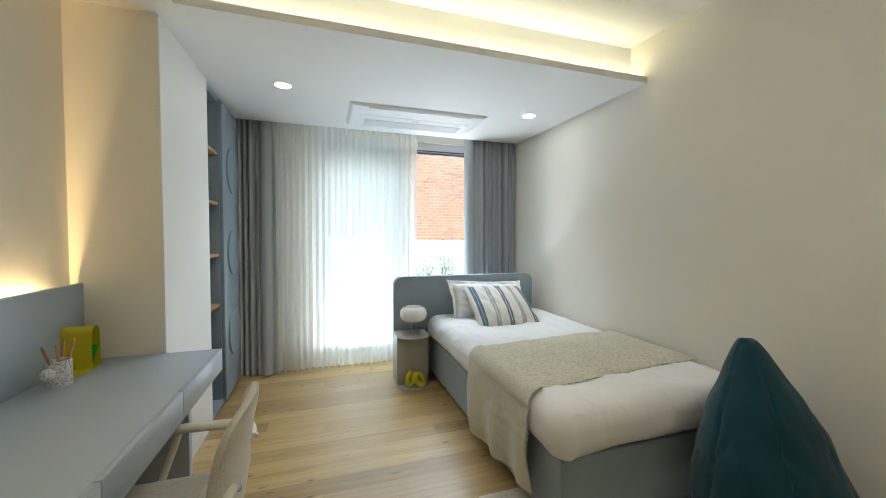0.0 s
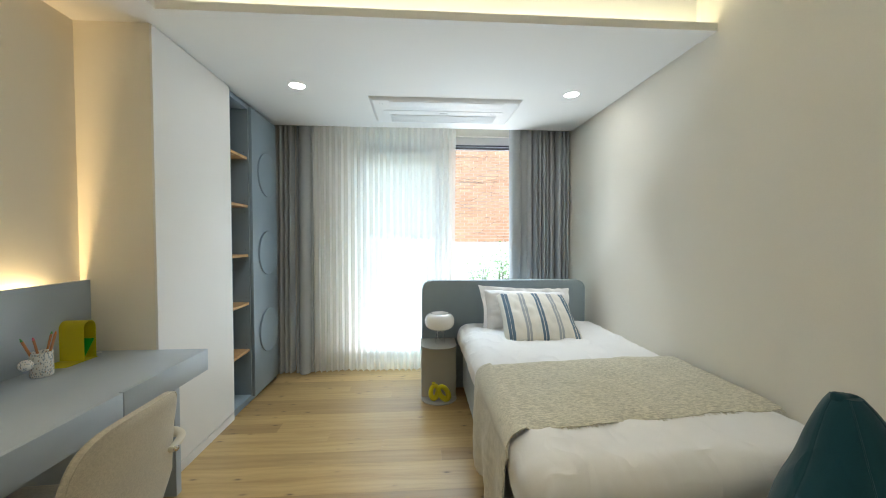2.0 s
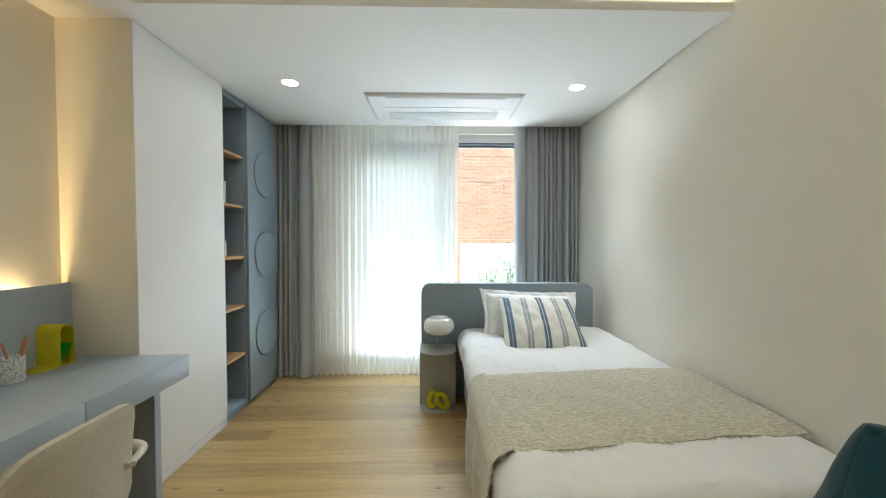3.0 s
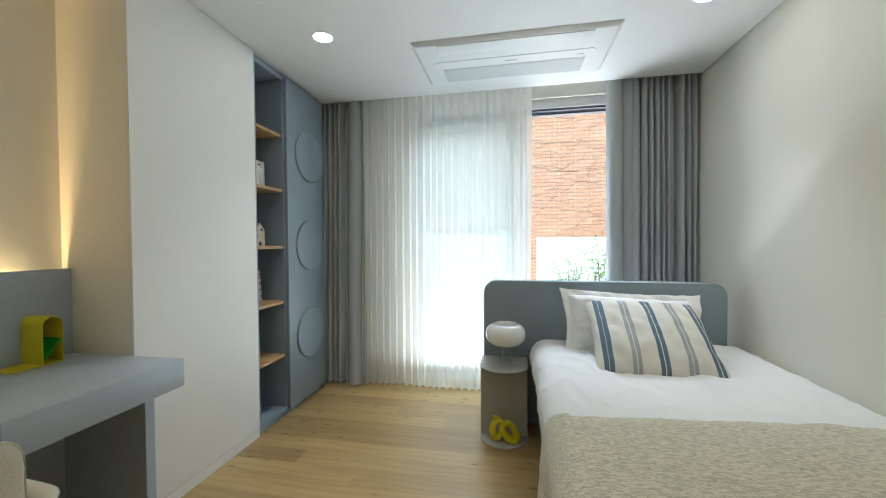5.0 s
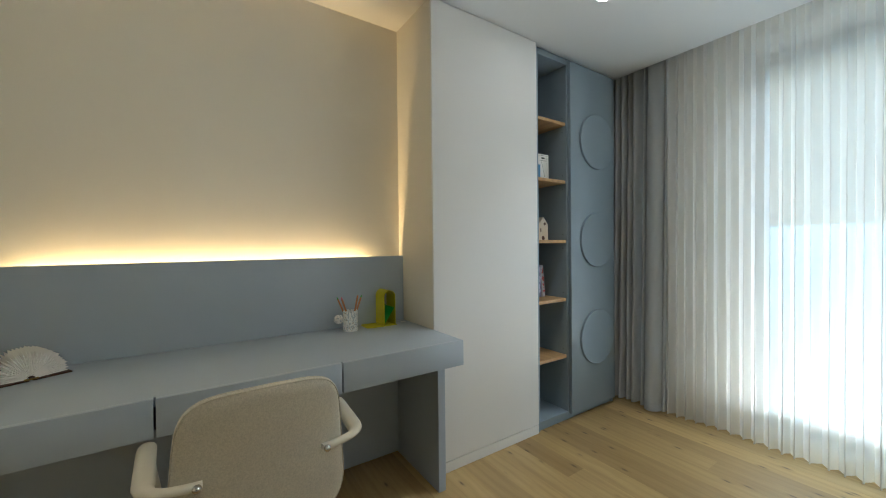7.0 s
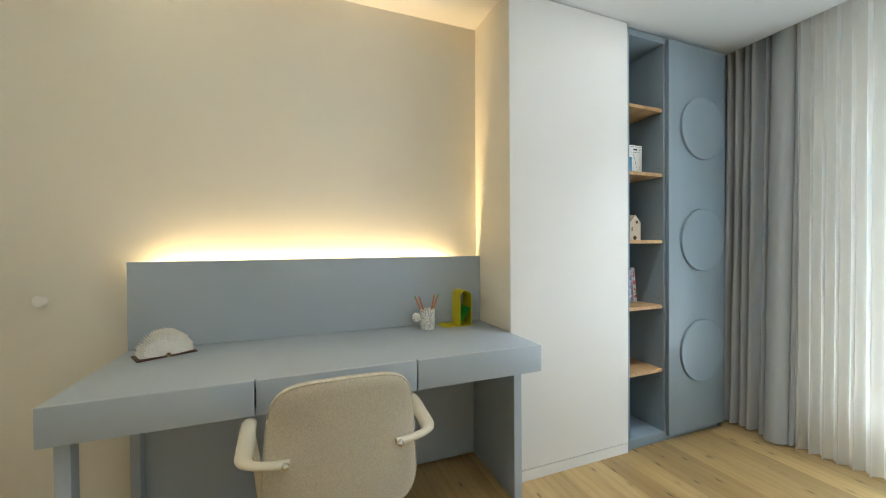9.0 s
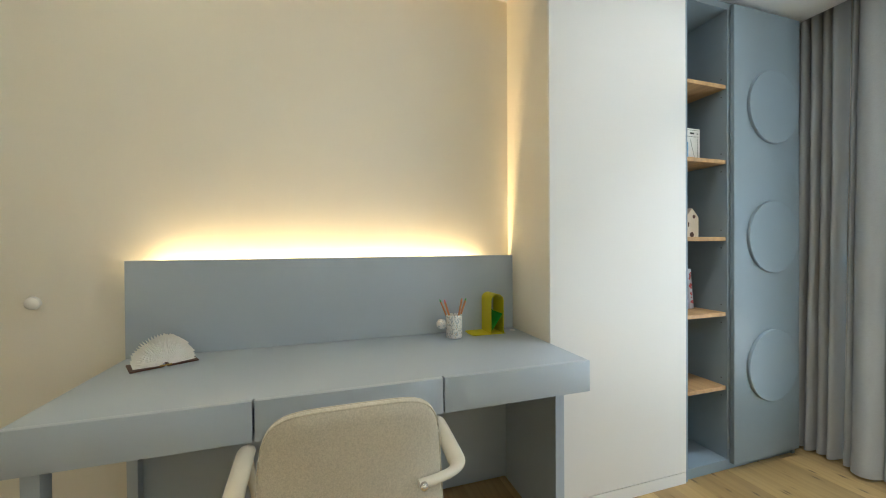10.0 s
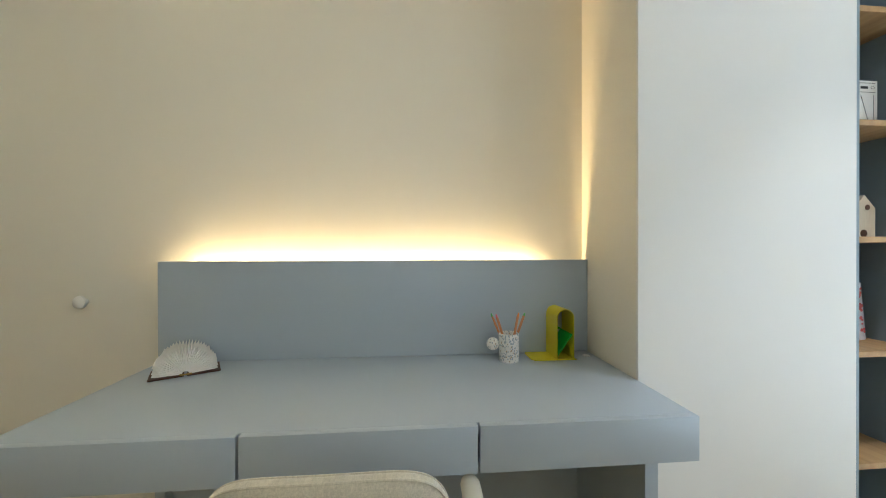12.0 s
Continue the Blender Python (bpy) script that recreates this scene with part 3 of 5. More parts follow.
# ---- chair ----
def chair():
    cy = 1.63
    c = thing("desk_chair", (-0.2, cy, 0), "beige fabric desk chair with cream curved armrests", "chair")

    def shell(w):
        # upright block bent: leaning back, tapering towards the top, hollow in plan
        k = (w.z - 0.38) / 0.42
        dy = w.y - cy
        dy *= 1.0 + 0.19 * (1 - k)
        low = max(0.0, min(1.0, (w.z - 0.38) / 0.16))
        x = w.x - 0.025 + 0.034 * low * low * (3 - 2 * low) + 0.035 * max(0.0, (w.z - 0.60) / 0.19) ** 1.4 - 0.9 * dy * dy
        return Vector((x, cy + dy, w.z + 0.016 * max(0.0, k) * (1 - (dy / 0.2) ** 2)))

    bm = bmesh.new()
    # rounded square outline, front and back skins
    rim = []
    for k in range(64):
        a = k * math.tau / 64
        ca, sa = math.cos(a), math.sin(a)
        e = 0.36
        rim.append((0.19 * math.copysign(abs(ca) ** e, ca), 0.588 + 0.210 * math.copysign(abs(sa) ** e, sa)))
    rows = []
    for s, r in ((-0.020, 0.0), (-0.020, 0.55), (-0.019, 0.84), (-0.016, 0.94), (-0.009, 0.988), (0.0, 1.0), (0.009, 0.988), (0.016, 0.94), (0.019, 0.84), (0.020, 0.55), (0.020, 0.0)):
        if r == 0:
            rows.append([bm.verts.new(shell(Vector((s, cy, 0.588))))])
        else:
            rows.append([bm.verts.new(shell(Vector((s, cy + y * r, 0.588 + (z - 0.588) * r)))) for y, z in rim])
    for a, b in zip(rows, rows[1:]):
        for k in range(64):
            q = list(dict.fromkeys((a[k % len(a)], a[(k + 1) % len(a)], b[(k + 1) % len(b)], b[k % len(b)])))
            bm.faces.new(q)
    back = part("backrest", bm, CHAIR_CLOTH, c, "padded beige fabric back")
    seam = [shell(Vector((0.0095, cy + y * 0.989, 0.588 + (z - 0.588) * 0.989))) for y, z in rim]
    part("piping", tube(seam, 0.0022, 6, closed=True), CHAIR_CLOTH, back)
    seam = [shell(Vector((-0.0095, cy + y * 0.989, 0.588 + (z - 0.588) * 0.989))) for y, z in rim]
    part("piping", tube(seam, 0.0022, 6, closed=True), CHAIR_CLOTH, back)
    part("seat", soft_box(-0.52, -0.095, cy - 0.215, cy + 0.215, 0.405, 0.462, 0.026, 14, 0.003, 5.0), CHAIR_CLOTH, c, "padded beige seat")
    part("seat_shell", box(-0.50, -0.135, cy - 0.19, cy + 0.19, 0.388, 0.4045, 0.006), CREAM, c, "cream seat shell")
    part("column", box(-0.130, -0.060, cy - 0.12, cy + 0.12, 0.39, 0.47, 0.012), CREAM, c)
    for s in (-1, 1):
        pts = [(0.020, cy + s * 0.140, 0.600), (0.014, cy + s * 0.178, 0.600), (0.002, cy + s * 0.222, 0.601), (-0.018, cy + s * 0.246, 0.602), (-0.050, cy + s * 0.254, 0.603), (-0.15, cy + s * 0.260, 0.604),
               (-0.225, cy + s * 0.264, 0.604), (-0.262, cy + s * 0.265, 0.602)]
        line = smooth_line(pts, 6)
        radii = []
        for p in line:
            # a round rod at the bolt, widening past the elbow into a flat paddle
            into = max(0.0, min(1.0, (0.004 - p.x) / 0.05)) if p.x > -0.24 else max(0.55, 1 - (-0.24 - p.x) / 0.05)
            radii.append(0.0135 + 0.0095 * into * into * (3 - 2 * into))
        part("armrest", tube(line, 0.0135, 16, flat=0.72, radii=radii), CREAM, c, "cream flat armrest on a round rod")
        front = smooth_line([(-0.244, cy + s * 0.262, 0.598), (-0.262, cy + s * 0.258, 0.54), (-0.300, cy + s * 0.247, 0.42), (-0.36, cy + s * 0.237, 0.20), (-0.405, cy + s * 0.232, 0.006)], 6)
        part("leg", tube(front, 0.0125, 12, up=(0, 1, 0)), CREAM, c)
        part("bolt", turned([(0, 0), (0.0100, 0), (0.0100, 0.003), (0.0085, 0.0075), (0.0045, 0.0105), (0, 0.0112)], (0.0285, cy + s * 0.150, 0.600), 20, m=pose(0, 0, 0, 0, 90, 0)), CHROME, c, "round chrome bolt")
        part("leg", tube(smooth_line([(-0.16, cy + s * 0.17, 0.39), (-0.10, cy + s * 0.20, 0.20), (-0.04, cy + s * 0.22, 0.006)], 4), 0.012, 10), CREAM, c)
    return c


chair()


# ---- bed ----
BX, BY0, BY1 = 1.225, 1.63, 3.648


def bed():
    b = thing("bed", (1.8, 2.6, 0), "single bed with blue-grey upholstered base and headboard", "bed")
    part("base", soft_box(BX, 2.388, BY0, BY1, 0.03, 0.365, 0.022, 18), BED_CLOTH, b, "blue-grey upholstered base")
    part("seam", tube([(BX + 0.003, BY0 + 0.003, z) for z in (0.05, 0.15, 0.25, 0.35)], 0.003, 6), BED_CLOTH, b)
    for x in (1.32, 2.30):
        for y in (1.75, 3.55):
            part("foot", turned([(0, 0), (0.025, 0), (0.025, 0.022), (0, 0.022)], (x, y, 0.0125 if y < 2 else 0.001), 12), DARK, b)
    # headboard: a slab with rounded upper corners
    x0, x1, zt, r = 0.878, 2.318, 0.940, 0.075
    outline = [(x0, 0.002)] + [(x0 + r - r * math.cos(a), zt - r + r * math.sin(a)) for a in [k * math.pi / 20 for k in range(11)]]
    outline += [(x1 - r + r * math.sin(a), zt - r + r * math.cos(a)) for a in [k * math.pi / 20 for k in range(11)]] + [(x1, 0.002)]
    bm = bmesh.new()
    n = len(outline)
    fr = [bm.verts.new((x, 3.65, z)) for x, z in outline]
    bk = [bm.verts.new((x, 3.735, z)) for x, z in outline]
    ff, bf = bm.faces.new(fr), bm.faces.new(bk[::-1])
    for k in range(n):
        bm.faces.new((fr[k], bk[k], bk[(k + 1) % n], fr[(k + 1) % n]))
    bmesh.ops.bevel(bm, geom=list(ff.edges) + list(bf.edges), offset=0.012, segments=3, profile=0.5, affect="EDGES")
    head = part("headboard", bm, BED_CLOTH, b, "blue-grey upholstered headboard with rounded corners")
    part("piping", tube([(x * 0.997 + 0.0048, 3.6525, z - 0.004) for x, z in outline], 0.0045, 8), BED_CLOTH, head, "corded piping")

    def sag(w):
        # the cover sinks and swells a little
        f = (w.z - 0.35) / 0.24
        z = w.z + 0.008 * f * math.sin((w.x - 1.2) * 2.6) + 0.006 * f * noise.noise(Vector((w.x * 2, w.y * 2, 1)))
        q = noise.noise(Vector((w.x * 4.0, w.y * 5.5, w.z * 3.0))) + 0.4 * noise.noise(Vector((w.x * 9.0, w.y * 7.0, 2.0)))
        crease = max(0.0, 1 - abs(q) * 7.0) ** 2
        side = 1 if w.z > 0.52 else 0
        if w.y < 1.68:
            z -= 0.026 * math.exp(-((w.x - 1.18) / 0.16) ** 2) * (1 - f)
        if w.x < 1.28:
            z -= 0.022 * math.exp(-((w.y - 1.60) / 0.14) ** 2) * (1 - f) * (0 if w.y < 1.68 else 1)
        tuck = math.exp(-((w.x - 1.262 + 0.12 * (w.z - 0.37)) / 0.020) ** 2) if w.y < 1.66 else 0.0
        return Vector((w.x - 0.006 * crease * (1 - side), w.y - 0.013 * tuck * (1 - f), z + 0.007 * crease * side))

    part("mattress", soft_box(1.180, 2.388, 1.585, 3.648, 0.366, 0.587, 0.092, 66, 0.011, 3.2, 2.0, sag), LINEN, b, "white fitted cover over a thick mattress")
    return b


bed()


def throw_blanket():
    """A woven band laid over the bed and hanging down its open side."""
    top = 0.597
    reach, arc, fall = 2.372 - 1.252, 0.075 * math.pi / 2, 0.48

    def f(u, v):
        # u: from the wall across the bed and down the side; v: across the band
        s = u * (reach + arc + fall)
        y0 = 1.925 - 0.115 * min(1.0, s / (reach + arc)) - (0.0 if s < reach else 0.05 * (s - reach))
        y1 = 2.625 - 0.110 * min(1.0, s / (reach + arc)) + (0.0 if s < reach else 0.10 * (s - reach))
        y0, y1 = y0 + 0.018 * noise.noise(Vector((s * 5, 0, 9))), y1 + 0.015 * noise.noise(Vector((s * 5, 5, 9)))
        y = y0 + (y1 - y0) * v
        lump = noise.noise(Vector((s * 5, y * 5, 3.3))) + 0.6 * noise.noise(Vector((s * 16, y * 7, 1.3))) + 0.35 * noise.noise(Vector((s * 30, y * 26, 4.3)))
        if s < reach:
            x, z = 2.372 - s, top + 0.008 * math.sin((2.372 - s - 1.2) * 2.6) + 0.0040 * lump + 0.001 - 0.010 * abs(2 * v - 1) ** 12
        elif s < reach + arc:
            a = (s - reach) / 0.075
            x, z = 1.252 - 0.084 * math.sin(a), top - 0.075 + 0.080 * math.cos(a)
        else:
            d = s - reach - arc
            x = 1.168 - 0.012 * math.sin(d * 7) - 0.018 * math.sin(y * 21 + 0.6) * d / fall - 0.008 * lump
            z = top - 0.075 - d * (0.79 + 0.165 * v + 0.03 * noise.noise(Vector((y * 6, 0, 2))))
        if u == 1.0:
            z -= 0.012 * random.random()
        if v in (0.0, 1.0):
            y += 0.006 * (random.random() - 0.5)
        return (x, y, z)

    bm = sheet(f, 150, 60, 0.0035)
    b = solo("throw_blanket", bm, THROW, "coarse beige woven throw laid across the bed", "blanket", at=(1.8, 2.3, 0.60))
    # ragged fringe along the long edges and the hanging end
    bm = bmesh.new()
    for k in range(900):
        u = random.random()
        v = random.choice((0.0, 1.0))
        if k % 3 == 0:
            u, v = 1.0, random.random()
        p = Vector(f(min(u, 0.999), v))
        out = Vector((0, -1 if v == 0.0 else 1, -0.35)) if u < 1 else Vector((random.uniform(-0.2, 0.1), random.uniform(-0.4, 0.4), -1))
        q = p + out.normalized() * random.uniform(0.006, 0.020)
        tube([p, (p + q) / 2 + Vector((0, 0, 0.001)), q], 0.0011, 4, bm=bm)
    o = part("fringe", bm, THROW, b)
    tagged(o, kind="stuff")


throw_blanket()


def cushion(w, h, t, m, wrinkle=0.006, flange=0.0, seed=0.0, n=34, puff=0.42):
    """A stuffed pillow in local x, y with its thickness in z."""
    bm = bmesh.new()
    full_w, full_h = w / 2 + flange, h / 2 + flange

    def point(i, j, side):
        a, b = 2 * i / n - 1, 2 * j / n - 1
        x, y = a * full_w, b * full_h
        u, v = min(1.0, abs(x) / (w / 2)), min(1.0, abs(y) / (h / 2))
        th = t / 2 * (max(0.0, (1 - u ** 2.2)) * max(0.0, (1 - v ** 2.2))) ** puff
        pin = 1 - (0.09 if flange else 0.045) * (1 - abs(b) ** 2) * abs(a) ** 3
        pin2 = 1 - (0.10 if flange else 0.055) * (1 - abs(a) ** 2) * abs(b) ** 3
        z = side * (th + 0.0018)
        nz = wrinkle * noise.noise(Vector((x * 9 + seed, y * 9, side))) + wrinkle * 0.6 * noise.noise(Vector((x * 22, y * 14 + seed, side * 2)))
        z += nz * (1 if th > 0.004 else 0.3) + (0.030 * noise.noise(Vector((x * 13, y * 13, seed))) if flange and th < 0.004 else 0)
        # gathers that run in from the seam
        edge = max(u, v)
        if flange and 0.55 < edge < 1.0:
            along = y if u > v else x
            z += side * 0.010 * math.sin((edge - 0.55) / 0.45 * math.pi) * noise.noise(Vector((along * 34, seed + u * 3, v * 3)))
        soft = 1 - (0.018 if flange else 0.012) * (abs(a * b)) ** 5
        droop = -0.020 * (abs(a * b)) ** 4 if flange else 0.0
        return m @ Vector((x * pin * soft, y * pin2 * soft, z + droop))

    top = [[bm.verts.new(point(i, j, 1)) for j in range(n + 1)] for i in range(n + 1)]
    bot = [[bm.verts.new(point(i, j, -1)) for j in range(n + 1)] for i in range(n + 1)]
    for i in range(n):
        for j in range(n):
            bm.faces.new((top[i][j], top[i + 1][j], top[i + 1][j + 1], top[i][j + 1]))
            bm.faces.new((bot[i][j], bot[i][j + 1], bot[i + 1][j + 1], bot[i + 1][j]))
    edge = [(i, 0) for i in range(n)] + [(n, j) for j in range(n)] + [(i, n) for i in range(n, 0, -1)] + [(0, j) for j in range(n, 0, -1)]
    for (i, j), (k, q) in zip(edge, edge[1:] + edge[:1]):
        bm.faces.new((top[i][j], bot[i][j], bot[k][q], top[k][q]))
    return bm


solo("pillow", cushion(0.735, 0.36, 0.24, pose(1.752, 3.490, 0.692, 66, 3, 5), 0.014, 0.048, 4.0, n=72, puff=0.46), PILLOW_LINEN, "white pillow with a flat flange leaning on the headboard", "pillow", at=(1.745, 3.505, 0.712))


def stripes():
    m, n, l, b = nodes_of("striped_cotton")
    tc = n.new("ShaderNodeTexCoord")
    sep = n.new("ShaderNodeSeparateXYZ")
    wob = n.new("ShaderNodeMapping")
    l.new(tc.outputs["Object"], wob.inputs["Vector"])
    l.new(wob.outputs["Vector"], sep.inputs[0])
    mr = n.new("ShaderNodeMapRange")
    mr.inputs["From Min"].default_value, mr.inputs["From Max"].default_value = -0.29, 0.29
    l.new(sep.outputs["X"], mr.inputs["Value"])
    white, blue, grey = (0.74, 0.72, 0.65), (0.125, 0.185, 0.24), (0.37, 0.40, 0.41)
    stops = [(0.0, white)]
    for at, col in ((0.07, blue), (0.275, grey), (0.475, blue), (0.675, grey), (0.87, blue)):
        stops += [(at, col), (at + 0.032, white), (at + 0.039, col), (at + 0.071, white)]
    c = ramp(n, l, mr.outputs["Result"], stops, "CONSTANT")
    th = noise_node(n, l, coords(n, l), 800.0, 2.0)
    c = mixed(n, l, 0.45, c, ramp(n, l, th, [(0.3, (0.32, 0.32, 0.32)), (0.7, (0.68, 0.68, 0.68))]), "SOFT_LIGHT")
    l.new(c, b.inputs["Base Color"])
    b.inputs["Roughness"].default_value = 0.92
    bumped(n, l, th, b, 0.3, 0.001)
    return m


cm = pose(1.750, 3.228, 0.702, 31, 0, 0) @ pose(0, 0, 0, 0, 0, -3.0)
ob = solo("cushion", cushion(0.57, 0.55, 0.185, Matrix(), 0.014, 0.0, 8.0, n=56, puff=0.5), stripes(), "cream cushion with blue and grey stripes lying against the pillow", "cushion")
ob.matrix_world = cm


# ---- bedside ----
def side_table():
    x0, x1, yb, yf, h = 0.866, 1.156, 3.640, 3.322, 0.446
    t = thing("side_table", (1.01, 3.5, 0), "taupe metal side table with curved top and base plates", "side table")
    # straight back and short sides, an arc in front
    cx, half = (x0 + x1) / 2, (x1 - x0) / 2
    ys = yf + 0.125
    sag = ys - yf
    rad = (half * half + sag * sag) / (2 * sag)
    a0 = math.asin(half / rad)
    arc = [(cx + rad * math.sin(a), yf + rad - rad * math.cos(a)) for a in [-a0 + 2 * a0 * k / 28 for k in range(29)]]
    plan = arc + [(x1, yb), (x0, yb)]
    part("top", rounded_plate(plan, h - 0.006, h, 0.0012), TAUPE, t)
    part("base_plate", rounded_plate(plan, 0.001, 0.008, 0.0012), TAUPE, t)
    part("front_panel", box(x0 + 0.004, x1 - 0.004, 3.470, 3.475, 0.0085, h - 0.0065), TAUPE, t)
    part("side_panel", box(x0 + 0.004, x0 + 0.009, 3.4751, yb, 0.0085, h - 0.0065), TAUPE, t)
    part("side_panel", box(x1 - 0.009, x1 - 0.004, 3.4751, yb, 0.0085, h - 0.0065), TAUPE, t)


side_table()


def table_lamp():
    x, y, z = 1.022, 3.500, 0.447
    rise = 0.009
    t = thing("table_lamp", (x, y, z), "table lamp with white opal glass shade on a clear glass tube", "lamp")
    prof = [(0.0, 0.218), (0.050, 0.219), (0.064, 0.226), (0.070, 0.2335), (0.074, 0.236), (0.079, 0.2345)]
    for k in range(1, 24):
        a = math.pi * (0.36 - 0.85 * k / 23)
        prof.append((0.054 + 0.068 * max(0.0, math.cos(a)) ** 0.8, 0.172 + 0.067 * math.sin(a)))
    prof += [(0.036, 0.106), (0.0, 0.106)]
    part("shade", turned(prof, (x, y, z + rise), 48), OPAL, t, "rounded white opal glass shade")
    stem = [(0.039, 0.0), (0.0415, 0.0), (0.0415, 0.118 + rise), (0.039, 0.118 + rise), (0.039, 0.0)]
    part("stem", turned(stem, (x, y, z), 36), CLEAR, t, "clear glass tube")
    part("cable", tube(smooth_line([(x - 0.012, y + 0.01, z + 0.105), (x - 0.02, y + 0.012, z + 0.05), (x + 0.005, y + 0.03, z + 0.004)], 5), 0.0016, 6), PLASTIC, t, "thin white cable")


table_lamp()


def vase():
    v = thing("vase", (1.02, 3.39, 0.0085), "glossy yellow vase of two joined rings", "vase")

    def ring(cx, cy, cz, rx, rz, tilt, r, taper):
        pts = []
        for k in range(32):
            a = k * math.tau / 32
            p = Vector((rx * math.cos(a), 0, rz * math.sin(a)))
            p.rotate(Euler((0, tilt, 0.15)))
            pts.append(Vector((cx, cy, cz)) + p)
        rad = [r * (1 + taper * math.sin(k * math.tau / 32)) for k in range(32)]
        return tube(pts, r, 14, closed=True, radii=rad, up=(0, 1, 0))

    bm = ring(0.972, 3.40, 0.079, 0.028, 0.052, 0.08, 0.019, -0.1)
    turned([(0.0, 0.0), (0.013, 0.0), (0.014, 0.020), (0.0165, 0.027), (0.0135, 0.027), (0.011, 0.021), (0.0, 0.018)], (0.966, 3.40, 0.126), 18, bm=bm)
    part("left_ring", bm, YELLOW, v)
    part("right_ring", ring(1.046, 3.382, 0.077, 0.031, 0.057, -0.55, 0.0205, -0.12), YELLOW, v)


vase()


# ---- beanbag and rug ----
def beanbag():
    cx, cy = 1.985, 1.285
    b = thing("beanbag", (cx, cy, 0.012), "dark teal canvas beanbag in a teardrop shape", "beanbag")
    prof = [(0.20, 0.0), (0.248, 0.035), (0.272, 0.12), (0.276, 0.22), (0.258, 0.34), (0.224, 0.46), (0.180, 0.58), (0.128, 0.69), (0.084, 0.78), (0.056, 0.835), (0.032, 0.868)]
    line = smooth_line([(r, 0, z) for r, z in prof], 5)
    seg = 96
    panels = 6

    def place(r, z, a):
        k = (a / math.tau * panels + 0.18) % 1.0
        pinch = 1 - 0.035 * math.exp(-((min(k, 1 - k)) / 0.035) ** 2) * (1 - 0.3 * z)
        p = Vector((r * pinch * math.cos(a), r * pinch * math.sin(a), z))
        crease = noise.noise(Vector((p.x * 4, p.y * 4, z * 9))) * 0.014 + noise.noise(Vector((math.cos(a) * 3, math.sin(a) * 3, z * 22))) * 0.004
        amp = 0.6 + 1.5 * math.exp(-((z - 0.55) / 0.22) ** 2)
        fold = noise.noise(Vector((math.cos(a) * 1.3 + 4, math.sin(a) * 1.3, z * 8.5 + 0.6 * math.sin(3 * a))))
        crease -= 0.014 * max(0.0, 1 - abs(fold) * 4.0) ** 2 * math.exp(-((z - 0.42) / 0.24) ** 2)
        g = p.normalized() * crease * amp
        lean = (z / 0.88) ** 1.6
        return Vector((cx + p.x + g.x + 0.02 * lean, cy + p.y + g.y + 0.13 * lean, 0.012 + max(0.0, z + g.z * 0.3)))

    bm = bmesh.new()
    rings = [[bm.verts.new(place(p.x, p.z, k * math.tau / seg)) for k in range(seg)] for p in line]
    for a, c in zip(rings, rings[1:]):
        for k in range(seg):
            bm.faces.new((a[k], a[(k + 1) % seg], c[(k + 1) % seg], c[k]))
    bm.faces.new(rings[0][::-1]), bm.faces.new(rings[-1])
    body = part("body", bm, TEAL, b)
    for s in range(panels):
        a = (s - 0.18) * math.tau / panels
        part("seam", tube([place(p.x + 0.0005, p.z, a) for p in line], 0.0020, 5), TEAL, body)
    tip = place(0.0, 0.868, 0)
    cap = soft_box(tip.x - 0.038, tip.x + 0.030, tip.y - 0.016, tip.y + 0.016, tip.z - 0.03, tip.z + 0.010, 0.012, 8, 0.006, 18.0)
    part("cap", cap, TEAL, b, "stitched teal top tab")


beanbag()
solo("rug", soft_box(1.00, 2.36, 0.45, 1.985, 0.0005, 0.0115, 0.0052, 24), RUG, "pale beige wool rug under the foot of the bed", "rug", at=(1.7, 1.2, 0))


# ---- things on the desk ----
def terrazzo():
    m, n, l, b = nodes_of("terrazzo")
    vor = n.new("ShaderNodeTexVoronoi")
    vor.inputs["Scale"].default_value = 215.0
    l.new(coords(n, l, (1, 1, 0.6)), vor.inputs["Vector"])
    sp = n.new("ShaderNodeSeparateColor")
    l.new(vor.outputs["Color"], sp.inputs[0])
    chip = ramp(n, l, sp.outputs[0], [(0.0, (0.80, 0.79, 0.76)), (0.30, (0.36, 0.43, 0.49)), (0.68, (0.80, 0.79, 0.76)), (0.78, (0.45, 0.36, 0.26)), (0.90, (0.35, 0.42, 0.45))], "CONSTANT")
    near = ramp(n, l, vor.outputs["Distance"], [(0.0, (1, 1, 1)), (0.42, (1, 1, 1)), (0.5, (0, 0, 0))])
    c = mixed(n, l, near, (0.80, 0.79, 0.76), chip)
    l.new(c, b.inputs["Base Color"])
    b.inputs["Roughness"].default_value = 0.45
    return m


TERRAZZO = terrazzo()


